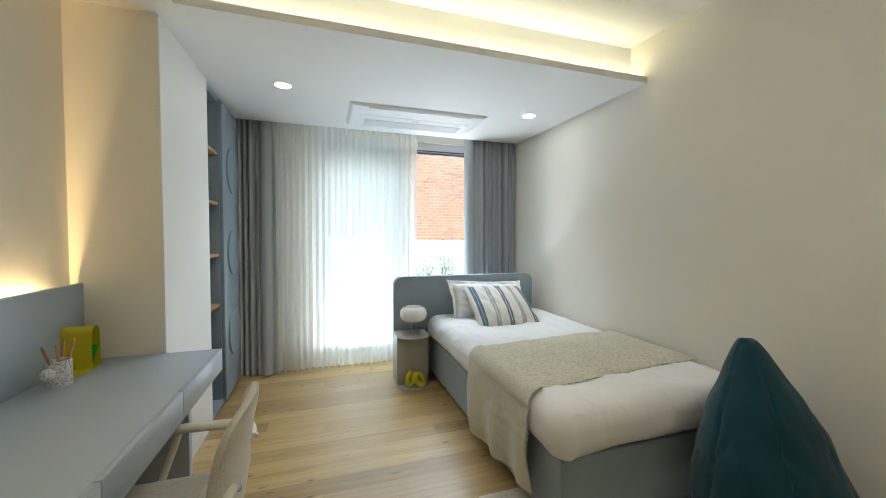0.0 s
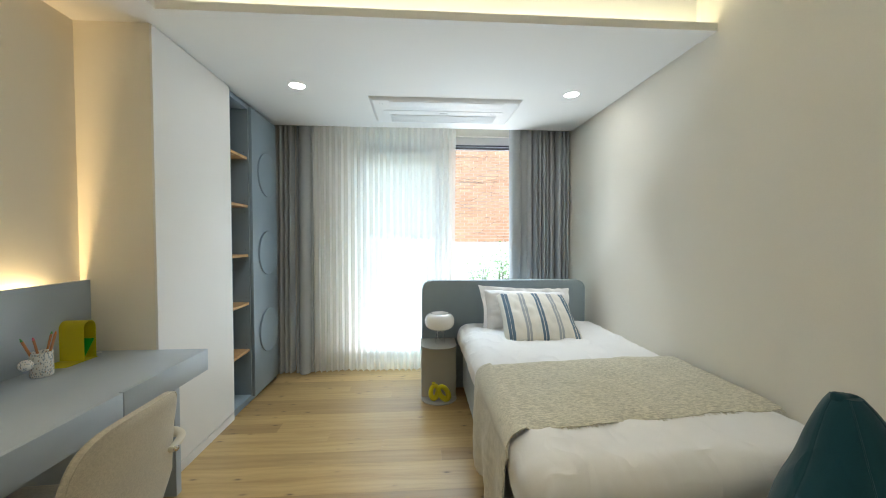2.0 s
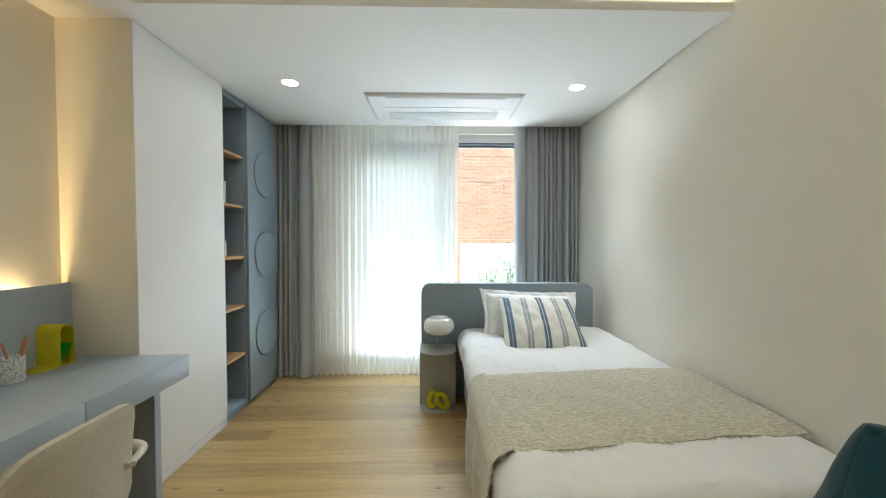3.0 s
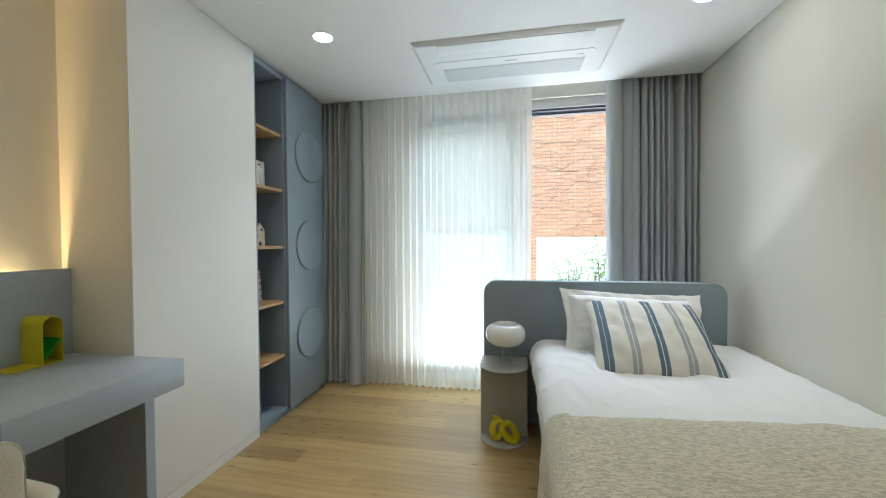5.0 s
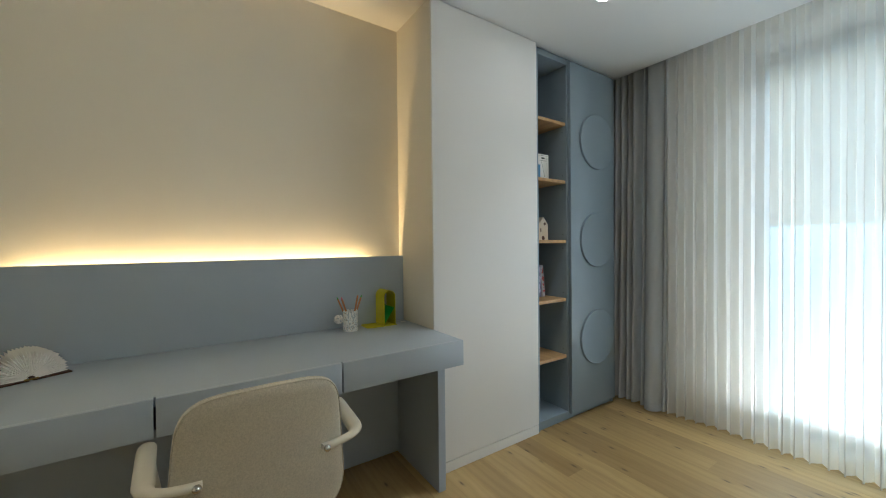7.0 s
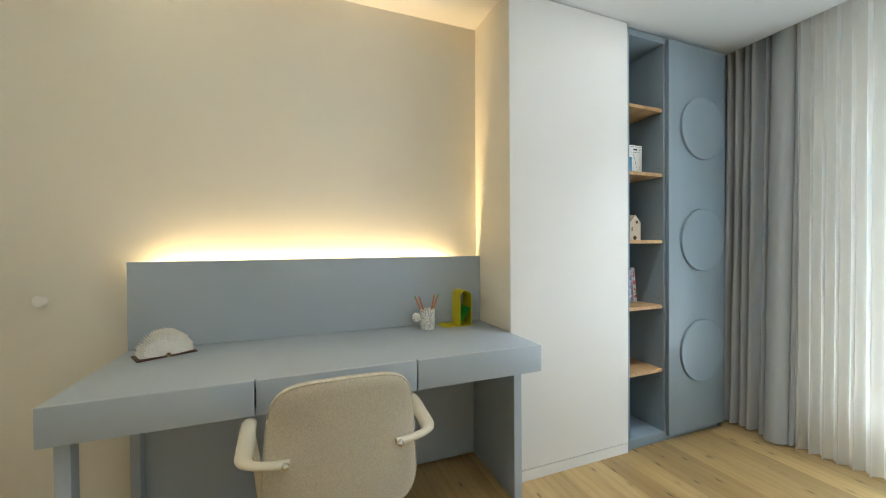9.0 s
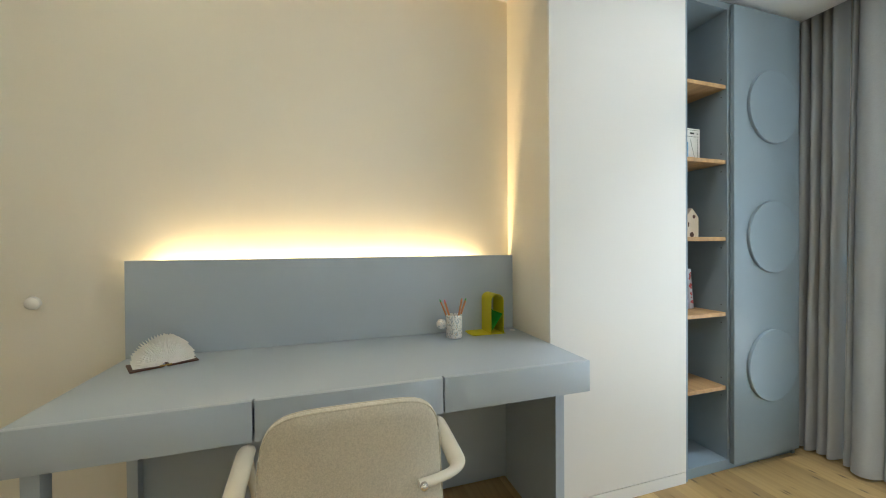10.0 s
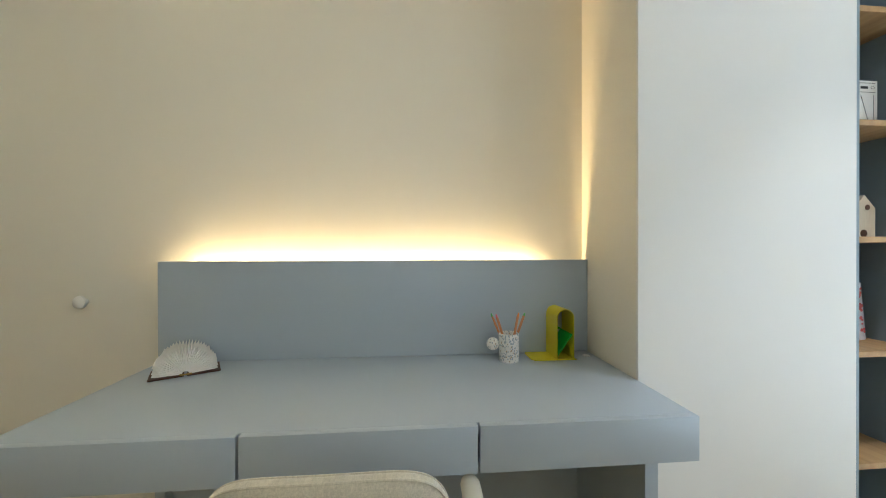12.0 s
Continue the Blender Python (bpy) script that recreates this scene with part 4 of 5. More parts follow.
def pencil_cup():
    x, y, z = -0.706, 2.112, 0.7397
    t = thing("pencil_cup", (x, y, z), "white speckled terrazzo cup with a ball handle", "cup")
    part("cup", turned([(0, 0), (0.034, 0), (0.036, 0.003), (0.036, 0.099), (0.034, 0.101), (0.031, 0.099), (0.031, 0.008), (0, 0.008)], (x, y, z), 40), TERRAZZO, t)
    ball = [(0.0225 * math.cos(a), 0.0225 * math.sin(a)) for a in [-math.pi / 2 + math.pi * k / 14 for k in range(15)]]
    part("handle", turned(ball, (x - 0.004, y - 0.058, z + 0.062), 24), TERRAZZO, t, "speckled ball handle")
    tips = {"green": (0.10, 0.42, 0.12), "pink": (0.75, 0.16, 0.22), "orange": (0.80, 0.25, 0.05)}
    for k, (dx, dy, lean_x, lean_y, tip) in enumerate(((-0.008, -0.008, -4, 24, "green"), (0.006, -0.006, 6, 20, "pink"), (0.012, 0.006, 10, -8, "orange"), (-0.004, 0.012, -6, -24, "green"))):
        p = thing("pencil", (x + dx, y + dy, z + 0.009), "orange-brown wooden colouring pencil standing in the cup", "pencil", "pencils in the cup")
        d = Vector((math.sin(radians(lean_x)), -math.sin(radians(lean_y)), 1)).normalized()
        a = Vector((x + dx, y + dy, z + 0.010)) - Vector((d.x, d.y, 0)) * 0.03
        part("shaft", tube([a, a + d * 0.160], 0.0045, 6), PENCIL, p, smooth=False)
        part("tip", tube([a + d * 0.1601, a + d * 0.172], 0.0039, 6, radii=[0.0045, 0.0018]), surface("tip_" + tip, tips[tip], 0.5), p, tip + " end")


pencil_cup()


def bookend():
    t = thing("bookend", (-0.745, 2.28, 0.7397), "yellow bent-metal arch bookend with a green slanted plate", "bookend")
    x0, x1 = -0.800, -0.690         # depth of the band
    ya, yb, zb, zt, r = 2.285, 2.350, 0.741, 0.924, 0.0325

    def band(pts, thick=0.0025):
        bm = bmesh.new()
        ins = []
        n = len(pts)
        for i, (y, z) in enumerate(pts):
            a, b = pts[max(0, i - 1)], pts[min(n - 1, i + 1)]
            d = Vector((b[0] - a[0], b[1] - a[1])).normalized()
            ins.append((y - d.y * thick, z + d.x * thick))
        rows = [[bm.verts.new((x, *p)) for x in (x0, x1)] + [bm.verts.new((x, *q)) for x in (x1, x0)] for p, q in zip(pts, ins)]
        for a, b in zip(rows, rows[1:]):
            for k in range(4):
                bm.faces.new((a[k], a[(k + 1) % 4], b[(k + 1) % 4], b[k]))
        bm.faces.new(rows[0]), bm.faces.new(rows[-1][::-1])
        return bm

    arch = [(yb, zb), (yb, zt - r)] + [(ya + r + r * math.cos(a), zt - r + r * math.sin(a)) for a in [math.pi * k / 20 for k in range(1, 20)]] + [(ya, zt - r), (ya, zb + 0.003)]
    part("arch", band(arch), YELLOW, t)
    plan = [(x0, ya + 0.074)]
    cy = 2.195
    for a in [math.pi / 2 * k / 8 for k in range(9)]:
        plan.append((x0 + 0.022 * (1 - math.cos(a)), cy + 0.022 * (1 - math.sin(a))))
    for a in [math.pi / 2 * k / 8 for k in range(9)]:
        plan.append((x1 - 0.022 * (1 - math.sin(a)), cy + 0.022 * (1 - math.cos(a))))
    plan += [(x1, ya + 0.074)]
    part("foot_plate", rounded_plate(plan, 0.7402, 0.7427), YELLOW, t)
    a, b = Vector((0, ya + 0.003, 0.752)), Vector((0, yb - 0.006, 0.832))
    d = (b - a).normalized()
    up = Vector((0, -d.z, d.y)) * 0.0012
    bm = bmesh.new()
    vs = [[bm.verts.new((x, *(q.yz))) for q in (a + up, b + up, b - up, a - up)] for x in (x0 + 0.004, x1 - 0.004)]
    for k in range(4):
        bm.faces.new((vs[0][k], vs[0][(k + 1) % 4], vs[1][(k + 1) % 4], vs[1][k]))
    bm.faces.new(vs[0][::-1]), bm.faces.new(vs[1])
    part("slant_plate", bm, GREEN, t, "green slanted plate")
    bm = bmesh.new()
    pts = [(ya + 0.004, 0.828), (ya + 0.030, 0.852), (yb - 0.006, 0.832)]
    vs = [[bm.verts.new((x, y, z)) for y, z in pts] for x in (x0 + 0.006, x0 + 0.0085)]
    for k in range(3):
        bm.faces.new((vs[0][k], vs[0][(k + 1) % 3], vs[1][(k + 1) % 3], vs[1][k]))
    bm.faces.new(vs[0][::-1]), bm.faces.new(vs[1])
    part("gusset", bm, GREEN, t)


bookend()


def book_lamp():
    """A folding book that stands open as a half fan of paper."""
    a, b = Vector((-0.600, 0.962, 0)), Vector((-0.690, 1.128, 0))
    mid, along = (a + b) / 2, (b - a).normalized()
    back = Vector((-along.y, along.x, 0))
    if back.x > 0:
        back = -back
    t = thing("book_lamp", (mid.x, mid.y, 0.7397), "open fan-shaped paper book lamp with brown covers", "book lamp")
    m = Matrix((( along.x, back.x, 0, mid.x), (along.y, back.y, 0, mid.y), (0, 0, 1, 0.7397), (0, 0, 0, 1)))
    R, deep, n = 0.091, 0.098, 30
    rnd = random.Random(4)
    rows = []
    for k in range(2 * n + 1):
        ang = math.pi * (0.015 + 0.97 * k / (2 * n))
        out = k % 2 == 0
        # page ends stand out as points, most of all near the top of the fan
        r = R * (0.97 + 0.05 * math.sin(ang) ** 2 + rnd.uniform(-0.025, 0.035)) * (1.0 if out else 0.80)
        row = []
        for q, (rr, dd) in enumerate(((0.010, 0.0), (r * 0.5, 0.0), (r * 0.9, 0.0), (r, 0.004), (r * 0.99, deep * 0.5), (r * 0.98, deep))):
            back_set = 0.0 if out else 0.0045 * min(1.0, rr / (0.5 * R))
            x, z = -math.cos(ang) * rr, 0.006 + math.sin(ang) * rr
            row.append(m @ Vector((x, min(deep, dd + 0.001 + back_set), z)))
        rows.append(row)
    for k in range(0, 2 * n, 2):
        bm = bmesh.new()
        trio = [[bm.verts.new(p) for p in row] for row in rows[k:k + 3]]
        for left, right in zip(trio, trio[1:]):
            for q in range(5):
                bm.faces.new((left[q], left[q + 1], right[q + 1], right[q]))
        part("page", bm, PAPER, t, smooth=False)
    for s in (-1, 1):
        bm = box(min(s * 0.004, s * 0.096), max(s * 0.004, s * 0.096), -0.002, deep + 0.006, 0.0003, 0.0045, 0.001, 1)
        bmesh.ops.transform(bm, matrix=m, verts=bm.verts)
        part("cover", bm, BROWN, t, "brown cover board")
    for k in range(6):
        bm = turned([(0, -0.003), (0.003, -0.002), (0.0034, 0.0), (0.003, 0.002), (0, 0.003)], m @ Vector((-0.0135 + 0.0054 * k, -0.0015, 0.0068)), 10)
        part("spine_bead", bm, BRASS, t, "gold spine bead")


book_lamp()

knob = [(0.0, 0.0), (0.010, 0.0), (0.010, 0.012), (0.019, 0.016), (0.0235, 0.023), (0.0215, 0.031), (0.013, 0.036), (0.0, 0.0375)]
solo("wall_hook", turned(knob, (XL + 0.0002, 0.590, 0.956), 32, m=pose(0, 0, 0, 0, 90, 0)), WHITE_PANEL, "round white wall hook beside the desk", "hook", at=(XL, 0.590, 0.956))


# ---- things on the cabinet shelves ----
def shelf_things():
    x = -0.60
    b = thing("box_game", (x, 3.37, 1.5695), "white cardboard box with thin black line drawing", "box")
    part("carton", box(x - 0.05, x, 3.280, 3.455, 1.5697, 1.752, 0.0015), PAPER, b)
    part("blue_edge", box(x + 0.0002, x + 0.0009, 3.345, 3.372, 1.5705, 1.68), surface("print_blue", (0.10, 0.30, 0.55), 0.6), b, "blue printed band")
    for z in (1.742, 1.709):
        part("printed_line", box(x + 0.0002, x + 0.0007, 3.365, 3.445, z, z + 0.0015), DARK, b)
    part("printed_line", tube([(x + 0.0005, 3.385, 1.70), (x + 0.0005, 3.425, 1.575)], 0.0008, 4), DARK, b)
    part("printed_line", tube([(x + 0.0005, 3.438, 1.70), (x + 0.0005, 3.438, 1.575)], 0.0006, 4), DARK, b)
    part("printed_bar", box(x + 0.0002, x + 0.0007, 3.385, 3.415, 1.722, 1.731), DARK, b)
    part("printed_mark", tube([(x + 0.0005, 3.434 + 0.007 * math.cos(k * math.tau / 14), 1.727 + 0.005 * math.sin(k * math.tau / 14)) for k in range(14)], 0.0007, 4, closed=True), DARK, b)

    h = thing("toy_house", (-0.615, 3.39, 1.1825), "small pale wooden toy house with round windows", "toy house")
    pts = [(3.345, 0.0), (3.432, 0.0), (3.432, 0.105), (3.3885, 0.152), (3.345, 0.105)]
    bm = bmesh.new()
    fr = [bm.verts.new((-0.59, y, 1.1825 + z)) for y, z in pts]
    bk = [bm.verts.new((-0.65, y, 1.1825 + z)) for y, z in pts]
    bm.faces.new(fr), bm.faces.new(bk[::-1])
    for k in range(5):
        bm.faces.new((fr[k], bk[k], bk[(k + 1) % 5], fr[(k + 1) % 5]))
    part("body", bm, PINE, h, smooth=False)
    part("round_window", turned([(0, 0), (0.010, 0), (0.010, 0.0008), (0, 0.0008)], (-0.5898, 3.400, 1.1825 + 0.108), 16, m=pose(0, 0, 0, 0, 90, 0)), BROWN, h, "dark round window")
    part("doorway", turned([(0, 0), (0.014, 0), (0.014, 0.0008), (0, 0.0008)], (-0.5898, 3.385, 1.1825 + 0.014), 16, m=pose(0, 0, 0, 0, 90, 0)), BROWN, h, "dark arched doorway")
    part("small_window", box(-0.5898, -0.589, 3.358, 3.366, 1.1825 + 0.055, 1.1825 + 0.078), BROWN, h)
    solo("block", box(-0.72, -0.67, 3.33, 3.425, 1.1825, 1.36, 0.002), DIM_GREY, "grey upright box behind the toy house", "box", at=(-0.695, 3.38, 1.1825))

    def leaning(y0, w, tilt, name, label, base, dots):
        t = thing(name, (-0.62, y0, 0.8025), label, "book", "books on the shelf")
        m = Matrix.Translation((-0.62, y0, 0.8025)) @ pose(0, 0, 0, tilt, 0, 0)
        bm = box(-0.10, 0.0, 0, w, 0, 0.212, 0.0015)
        bmesh.ops.transform(bm, matrix=m, verts=bm.verts)
        part("cover", bm, base, t)
        rnd = random.Random(len(label))
        for k in range(dots[0]):
            r = dots[1] * rnd.uniform(0.7, 1.2)
            p = m @ Vector((0.0004, rnd.uniform(r, w - r), rnd.uniform(0.015, 0.198)))
            part("printed_dot", turned([(0, 0), (r, 0), (r, 0.0006), (0, 0.0006)], p, 12, m=pose(0, 0, 0, 0, 90, 0)), dots[2], t)

    leaning(3.352, 0.048, 3, "book", "upright book with lilac dotted cover", surface("print_navy", (0.30, 0.30, 0.48), 0.6), (14, 0.010, surface("print_lilac", (0.62, 0.62, 0.80), 0.6)))
    leaning(3.412, 0.026, 6, "book", "leaning book with red and lilac dots", surface("print_pale", (0.66, 0.66, 0.72), 0.6), (16, 0.0055, surface("print_red", (0.66, 0.12, 0.12), 0.6)))


shelf_things()


# ---- ceiling fixtures ----
def downlight(x, y, z, power, color, spread):
    t = thing("downlight", (x, y, z), "round recessed ceiling downlight, switched on", "downlight", "ceiling downlights")
    part("ring", turned([(0.050, -0.0002), (0.060, -0.0002), (0.060, -0.003), (0.056, -0.0045), (0.050, -0.003), (0.050, -0.0002)], (x, y, z), 40), PLASTIC, t, "white trim ring")
    part("disc", turned([(0, -0.0004), (0.0498, -0.0004), (0.0498, -0.0016), (0, -0.0016)], (x, y, z), 40), LED_DISC, t, "glowing lens")
    lamp("downlight_beam", "SPOT", look((x, y, z - 0.02), (x, y, 0)), power, color, spot=radians(spread), soft=0.05)


DOWNLIGHTS = ((0.0, 3.170, ZC, 4.2, DOWN, 76), (1.99, 3.200, ZC, 3.8, DOWN, 66), (0.62, 1.15, ZU, 1.3, DOWN_WARM, 95), (1.55, 1.15, ZU, 2.4, DOWN_WARM, 95))
for spec in DOWNLIGHTS:
    downlight(*spec)


def air_conditioner():
    x0, x1, y0, y1 = 0.468, 1.662, 3.322, 3.895
    t = thing("air_conditioner", (1.06, 3.6, ZC), "white flat ceiling cassette air conditioner with a fine grille", "air conditioner")
    bm = bmesh.new()
    lo = [bm.verts.new(p) for p in ((x0 + 0.03, y0 + 0.02, 2.354), (x1 - 0.03, y0 + 0.02, 2.354), (x1 - 0.03, y1 - 0.02, 2.354), (x0 + 0.03, y1 - 0.02, 2.354))]
    hi = [bm.verts.new(p) for p in ((x0, y0, 2.3795), (x1, y0, 2.3795), (x1, y1, 2.3795), (x0, y1, 2.3795))]
    bm.faces.new(lo), bm.faces.new(hi[::-1])
    for k in range(4):
        bm.faces.new((lo[k], hi[k], hi[(k + 1) % 4], lo[(k + 1) % 4]))
    bmesh.ops.bevel(bm, geom=list(bm.edges), offset=0.004, segments=2, profile=0.5, affect="EDGES")
    part("panel", bm, PLASTIC, t)
    part("intake_flap", box(0.625, 1.515, 3.348, 3.455, 2.3485, 2.3537, 0.002), PLASTIC, t, "flat intake flap")
    part("outlet_rim", rounded_plate([(0.565, 3.86), (0.565, 3.57), (0.585, 3.545), (1.545, 3.545), (1.565, 3.57), (1.565, 3.86)], 2.3505, 2.3537), PLASTIC, t)
    part("grille_bed", box(0.615, 1.515, 3.640, 3.825, 2.3490, 2.3503), SLAT_GREY, t, "grey grille recess")
    for k in range(17):
        y = 3.645 + k * 0.0108
        part("slat", box(0.616, 1.514, y, y + 0.0066, 2.3455, 2.3489), SLAT_GREY, t)
    part("logo_bar", box(1.025, 1.095, 3.590, 3.600, 2.3494, 2.3504), DIM_GREY, t, "small grey maker's mark")
    part("label_bar", box(1.455, 1.50, 3.596, 3.603, 2.3494, 2.3504), DIM_GREY, t)
    for dx, dy in ((0.0, 0.0), (0.02, 0.003), (0.016, 0.03)):
        part("indicator", turned([(0, 0), (0.003, 0), (0.003, 0.001), (0, 0.001)], (0.55 + dx, 3.40 + dy, 2.3530), 10), DIM_GREY, t)


air_conditioner()

# ---- the yard outside ----
GROUND = surface("yard_paving", (0.64, 0.63, 0.60), 0.85, 60.0, 0.4, 0.10, 1.0)
solo("ground", box(-60, 60, YW + 0.3, 120, -0.30, -0.06), GROUND, "pale paved yard behind the house", "ground", kind="structure", smooth=False)
BRICK_Y, COURSE, BRICK_L = 8.80, 0.0705, 0.200


def brick_material():
    m, n, l, b = nodes_of("orange_brick")
    info = n.new("ShaderNodeObjectInfo")
    geo = n.new("ShaderNodeNewGeometry")
    add = n.new("ShaderNodeMath")
    add.operation = "FRACT"
    both = n.new("ShaderNodeMath")
    both.operation = "ADD"
    l.new(info.outputs["Random"], both.inputs[0]), l.new(geo.outputs["Random Per Island"], both.inputs[1])
    l.new(both.outputs[0], add.inputs[0])
    c = ramp(n, l, add.outputs[0], [(0.0, (0.39, 0.22, 0.115)), (0.4, (0.48, 0.28, 0.15)), (0.75, (0.54, 0.33, 0.185)), (1.0, (0.44, 0.245, 0.13))])
    c = mixed(n, l, 0.35, c, ramp(n, l, noise_node(n, l, coords(n, l), 90.0), [(0.3, (0.36, 0.17, 0.10)), (0.7, (0.66, 0.44, 0.28))]))
    l.new(c, b.inputs["Base Color"])
    b.inputs["Roughness"].default_value = 0.9
    bumped(n, l, noise_node(n, l, coords(n, l), 160.0), b, 0.5, 0.003)
    return m


BRICK = brick_material()
MORTAR = surface("pale_mortar", (0.56, 0.48, 0.40), 0.95, 120.0, 0.4, 0.08)
BARK = surface("vine_bark", (0.11, 0.085, 0.07), 0.9, 90.0, 0.5, 0.2)
FENCE = surface("white_fence", (0.60, 0.61, 0.61), 0.35, 300.0, 0.05, 0.03)
yard_wall = solo("yard_wall", box(-8, 9, BRICK_Y + 0.006, BRICK_Y + 0.25, -0.06, 5.6), MORTAR, "orange brick wall across the yard with bare creeper stems", "wall", kind="structure", smooth=False)


def bricks():
    one = bmesh.new()
    box(0.0, BRICK_L - 0.012, 0.0, 0.03, 0.0, COURSE - 0.012, bm=one)
    me = bpy.data.meshes.new("brick")
    one.to_mesh(me)
    one.free()
    me.materials.append(BRICK)
    verts, faces, count = [], [], 0
    base = [(0, 0, 0), (0, 0, 1), (0, 1, 0), (0, 1, 1), (1, 0, 0), (1, 0, 1), (1, 1, 0), (1, 1, 1)]
    quads = ((0, 1, 3, 2), (4, 6, 7, 5), (0, 4, 5, 1), (2, 3, 7, 6), (0, 2, 6, 4), (1, 5, 7, 3))
    for row in range(80):
        z = -0.03 + row * COURSE
        for col in range(-14, 34):
            x = col * BRICK_L + (row % 2) * BRICK_L / 2 + random.uniform(-0.003, 0.003)
            y = BRICK_Y - random.uniform(0.0, 0.004)
            if 1.4 < x < 3.2 and 1.35 < z < 3.4 and count < 300:
                ob = new("brick", me)
                ob.location = (x, y, z)
                ob.parent = yard_wall
                count += 1
            else:
                k = len(verts)
                verts += [(x + a * (BRICK_L - 0.012), y + b * 0.03, z + c * (COURSE - 0.012)) for a, b, c in base]
                faces += [tuple(k + i for i in q) for q in quads]
    rest = bpy.data.meshes.new("brickwork")
    rest.from_pydata(verts, [], faces)
    rest.materials.append(BRICK)
    ob = new("brickwork", rest)
    ob.parent = yard_wall
    tagged(ob, kind="stuff")


def creeper():
    """Bare stems that wander over the bricks, mostly sideways and up."""
    rnd = random.Random(5)
    bm = bmesh.new()
    for k in range(120):
        p = Vector((rnd.uniform(-1.0, 4.6), BRICK_Y - 0.007, rnd.uniform(1.0, 4.8)))
        a = rnd.choice((0.25, 0.5, 2.7, 2.9, 1.2)) + rnd.uniform(-0.3, 0.3)
        pts = [p.copy()]
        for s in range(rnd.randint(8, 22)):
            a += rnd.uniform(-0.55, 0.55)
            step = rnd.uniform(0.05, 0.11)
            p = p + Vector((math.cos(a) * step, 0, math.sin(a) * step * 0.7))
            pts.append(p.copy())
        r = rnd.uniform(0.0014, 0.0034)
        tube(pts, r, 5, bm=bm, radii=[r * (1 - 0.7 * i / len(pts)) for i in range(len(pts))])
    solo("creeper", bm, BARK, "bare dark creeper stems clinging to the brick wall", "creeper", kind="stuff")


def fence(name, x0, x1, y, z1, label):
    f = thing(name, ((x0 + x1) / 2, y, -0.06), label, "fence", "white yard fence")
    part("board", box(x0, x1, y, y + 0.02, -0.0595, z1, 0.003), FENCE, f)
    n = max(1, int((x1 - x0) / 1.0))
    for k in range(n + 1):
        x = x0 + 0.012 + (x1 - x0 - 0.024) * k / n
        part("post", box(x - 0.012, x + 0.012, y - 0.03, y - 0.001, -0.06, z1 - 0.07, 0.002), PALE_FRAME, f)


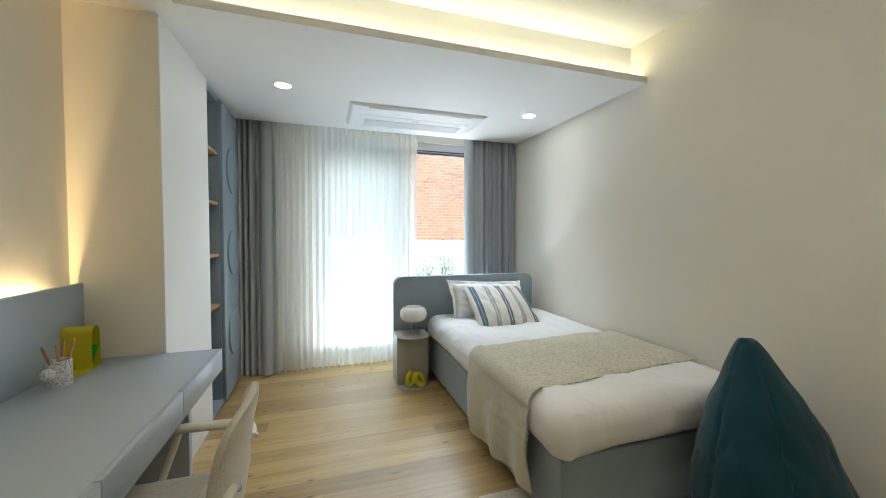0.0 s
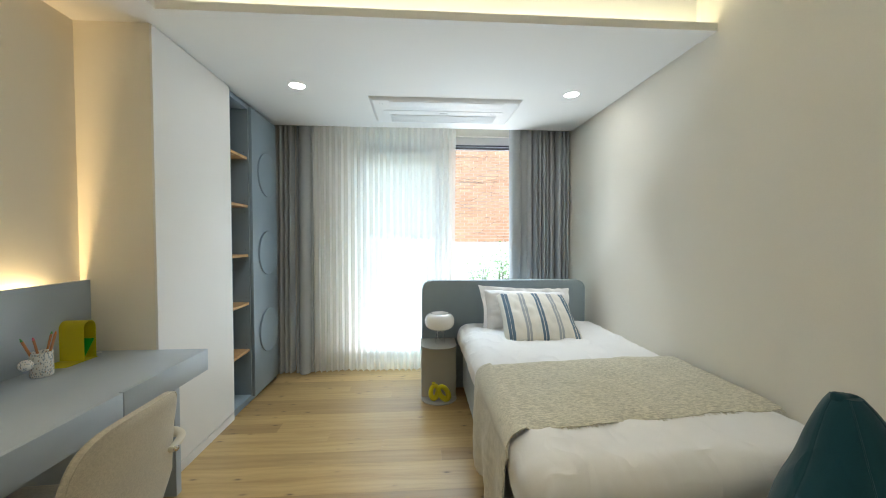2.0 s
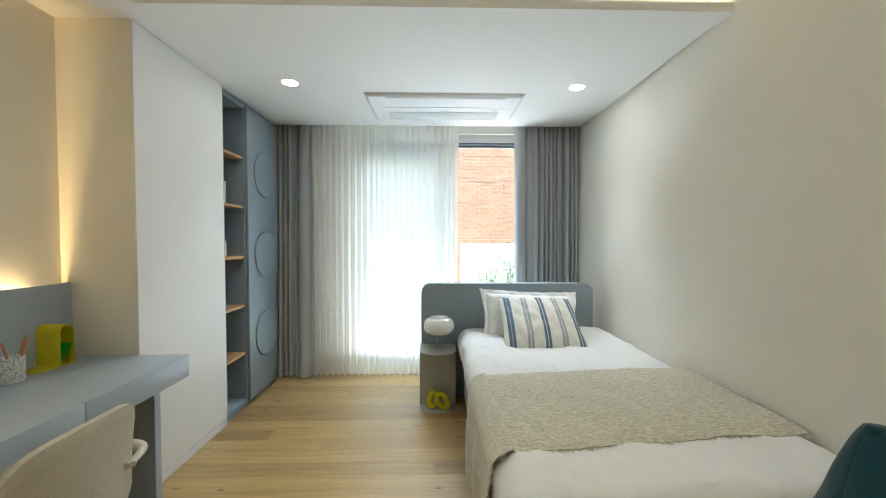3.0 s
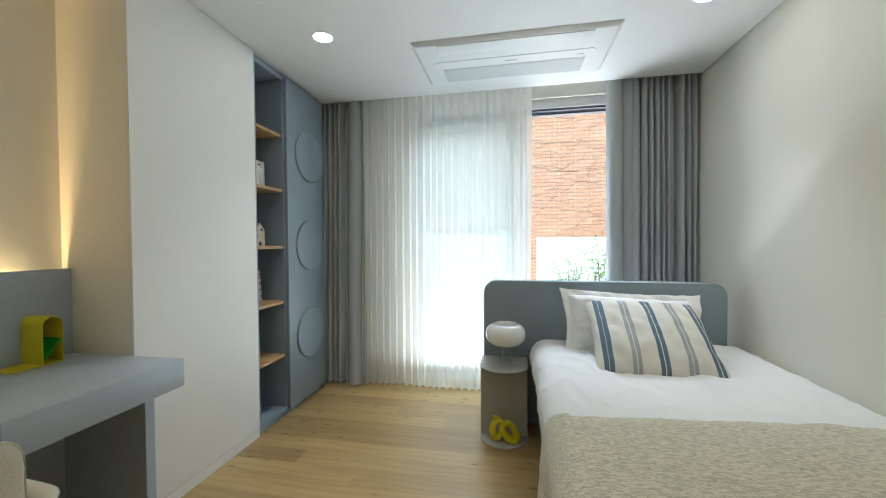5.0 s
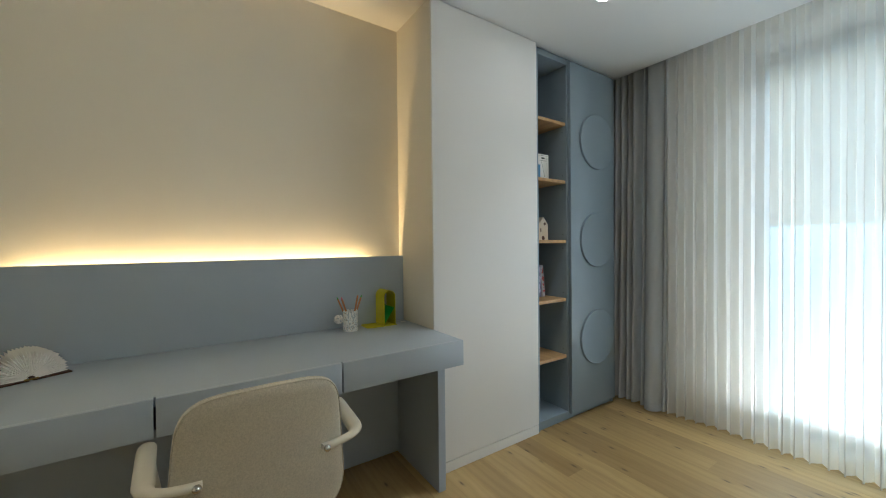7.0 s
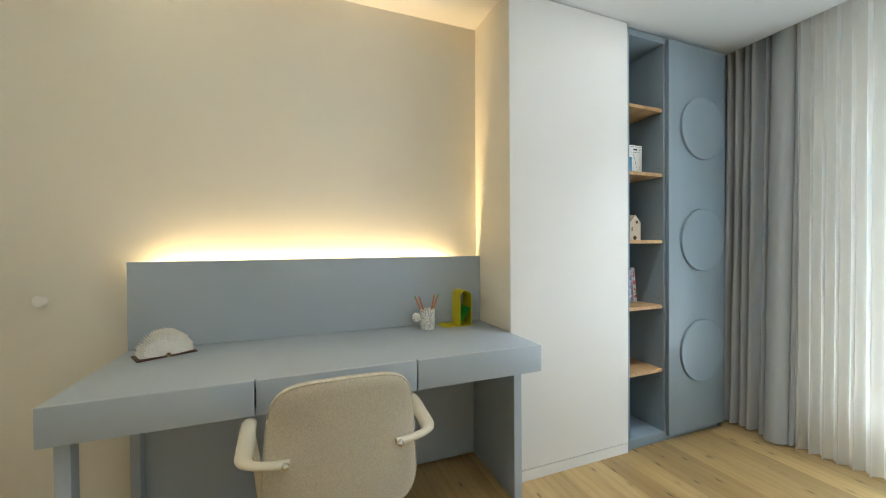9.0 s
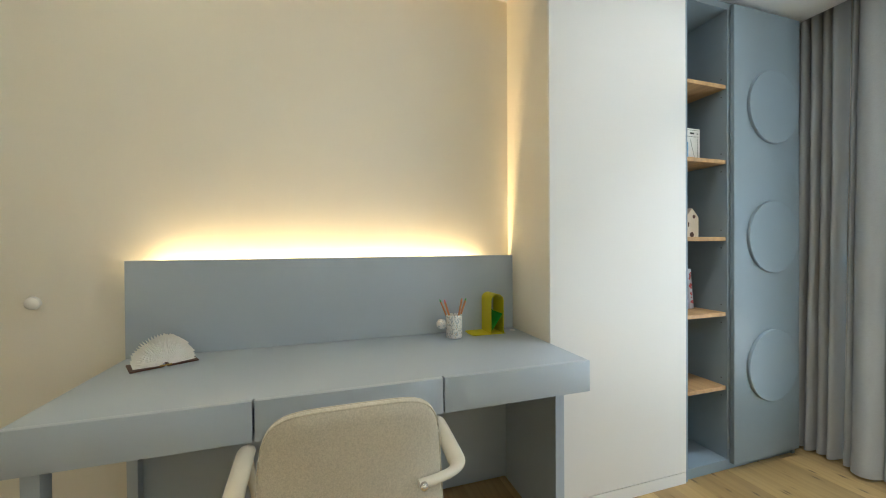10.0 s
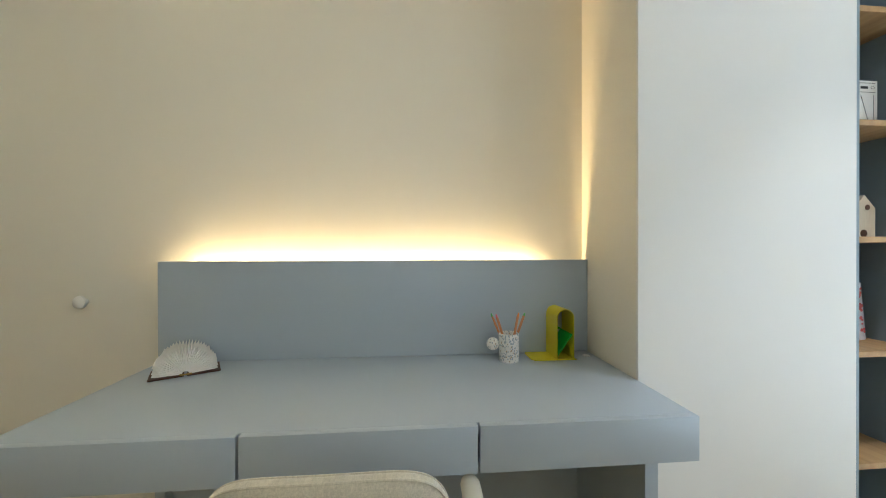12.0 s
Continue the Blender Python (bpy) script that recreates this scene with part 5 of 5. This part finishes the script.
def shrub(x, y, h, seed):
    rnd = random.Random(seed)
    s = thing("shrub", (x, y, -0.06), "small green leafy shrub before the white fence", "shrub", "shrubs in the yard")
    stems, leaves = bmesh.new(), bmesh.new()
    for k in range(9):
        a = rnd.uniform(0, math.tau)
        top = Vector((x + math.cos(a) * rnd.uniform(0.05, 0.20), y + math.sin(a) * rnd.uniform(0.02, 0.10), h * rnd.uniform(0.75, 1.0)))
        line = smooth_line([(x, y, -0.06), (x + (top.x - x) * 0.4, y + (top.y - y) * 0.5, h * 0.5), top], 6)
        tube(line, 0.004, 5, bm=stems, radii=[0.005 * (1 - 0.7 * i / len(line)) for i in range(len(line))])
        for q in range(30):
            p = line[rnd.randint(len(line) // 3, len(line) - 1)] + Vector((rnd.gauss(0, 0.035), rnd.gauss(0, 0.03), rnd.gauss(0, 0.03)))
            m = Matrix.Translation(p) @ pose(0, 0, 0, rnd.uniform(-60, 60), rnd.uniform(-60, 60), rnd.uniform(0, 360))
            w, ln = rnd.uniform(0.010, 0.017), rnd.uniform(0.028, 0.045)
            vs = [leaves.verts.new(m @ Vector(v)) for v in ((0, 0, 0), (w, ln * 0.4, 0.004), (w * 0.7, ln * 0.75, 0.002), (0, ln, -0.003), (-w * 0.7, ln * 0.75, 0.002), (-w, ln * 0.4, 0.004))]
            leaves.faces.new(vs[:4]), leaves.faces.new((vs[0], vs[3], vs[4], vs[5]))
    part("stems", stems, BARK, s)
    tagged(part("leaves", leaves, LEAF, s, "small green leaves", smooth=False), kind="stuff")


LEAF = surface("leaf", (0.17, 0.30, 0.10), 0.5, 200.0, 0.2, 0.25, 20.0)
fence("fence", 1.375, 4.6, 6.10, 1.246, "white smooth fence panel with slim posts")
fence("fence", -3.0, 1.18, 6.10, 1.30, "long white fence panel with slim posts")
shrub(1.72, 5.75, 1.16, 3)
shrub(2.10, 5.80, 1.22, 4)
# unseen slab added over the room to keep sun and sky out
solo("house_roof", box(-6, 8, -4, YW + 0.3, 2.905, 3.0), CEILING, "unseen flat slab added above the room to block sun and sky", "roof", kind="structure", smooth=False)
bricks()
creeper()


# ---- floor boards ----
def floor():
    base = solo("floor", box(XL, XR, YB, YW, -0.012, -0.0105), BROWN, "oak plank floor with knots, boards laid across the room", "", kind="structure", smooth=False)
    rnd = random.Random(11)
    wide, gap, long, step = 0.125, 0.0004, 2.19, 0.365
    y = YB
    while y < YW:
        y1 = min(YW, y + wide)
        # each row of boards starts a sixth of a length further on
        x = -0.11 + (step * round((3.75 - y) / wide)) % long - 2 * long
        while x < XR:
            ln = long
            a, b = max(XL, x), min(XR, x + ln)
            if b - a > 0.03:
                bm = bmesh.new()
                box(-(b - a) / 2 + gap / 2, (b - a) / 2 - gap / 2, -(y1 - y) / 2 + gap / 2, (y1 - y) / 2 - gap / 2, -0.0104, 0.0, bm=bm)
                top = [e for e in bm.edges if all(v.co.z > -0.001 for v in e.verts)]
                bmesh.ops.bevel(bm, geom=top, offset=0.0003, segments=1, affect="EDGES")
                me = bpy.data.meshes.new("plank")
                bm.to_mesh(me)
                bm.free()
                me.materials.append(FLOOR_OAK)
                ob = new("plank", me)
                ob.location = ((a + b) / 2, (y + y1) / 2, 0)
                ob.parent = base
            x += ln
        y = y1


floor()
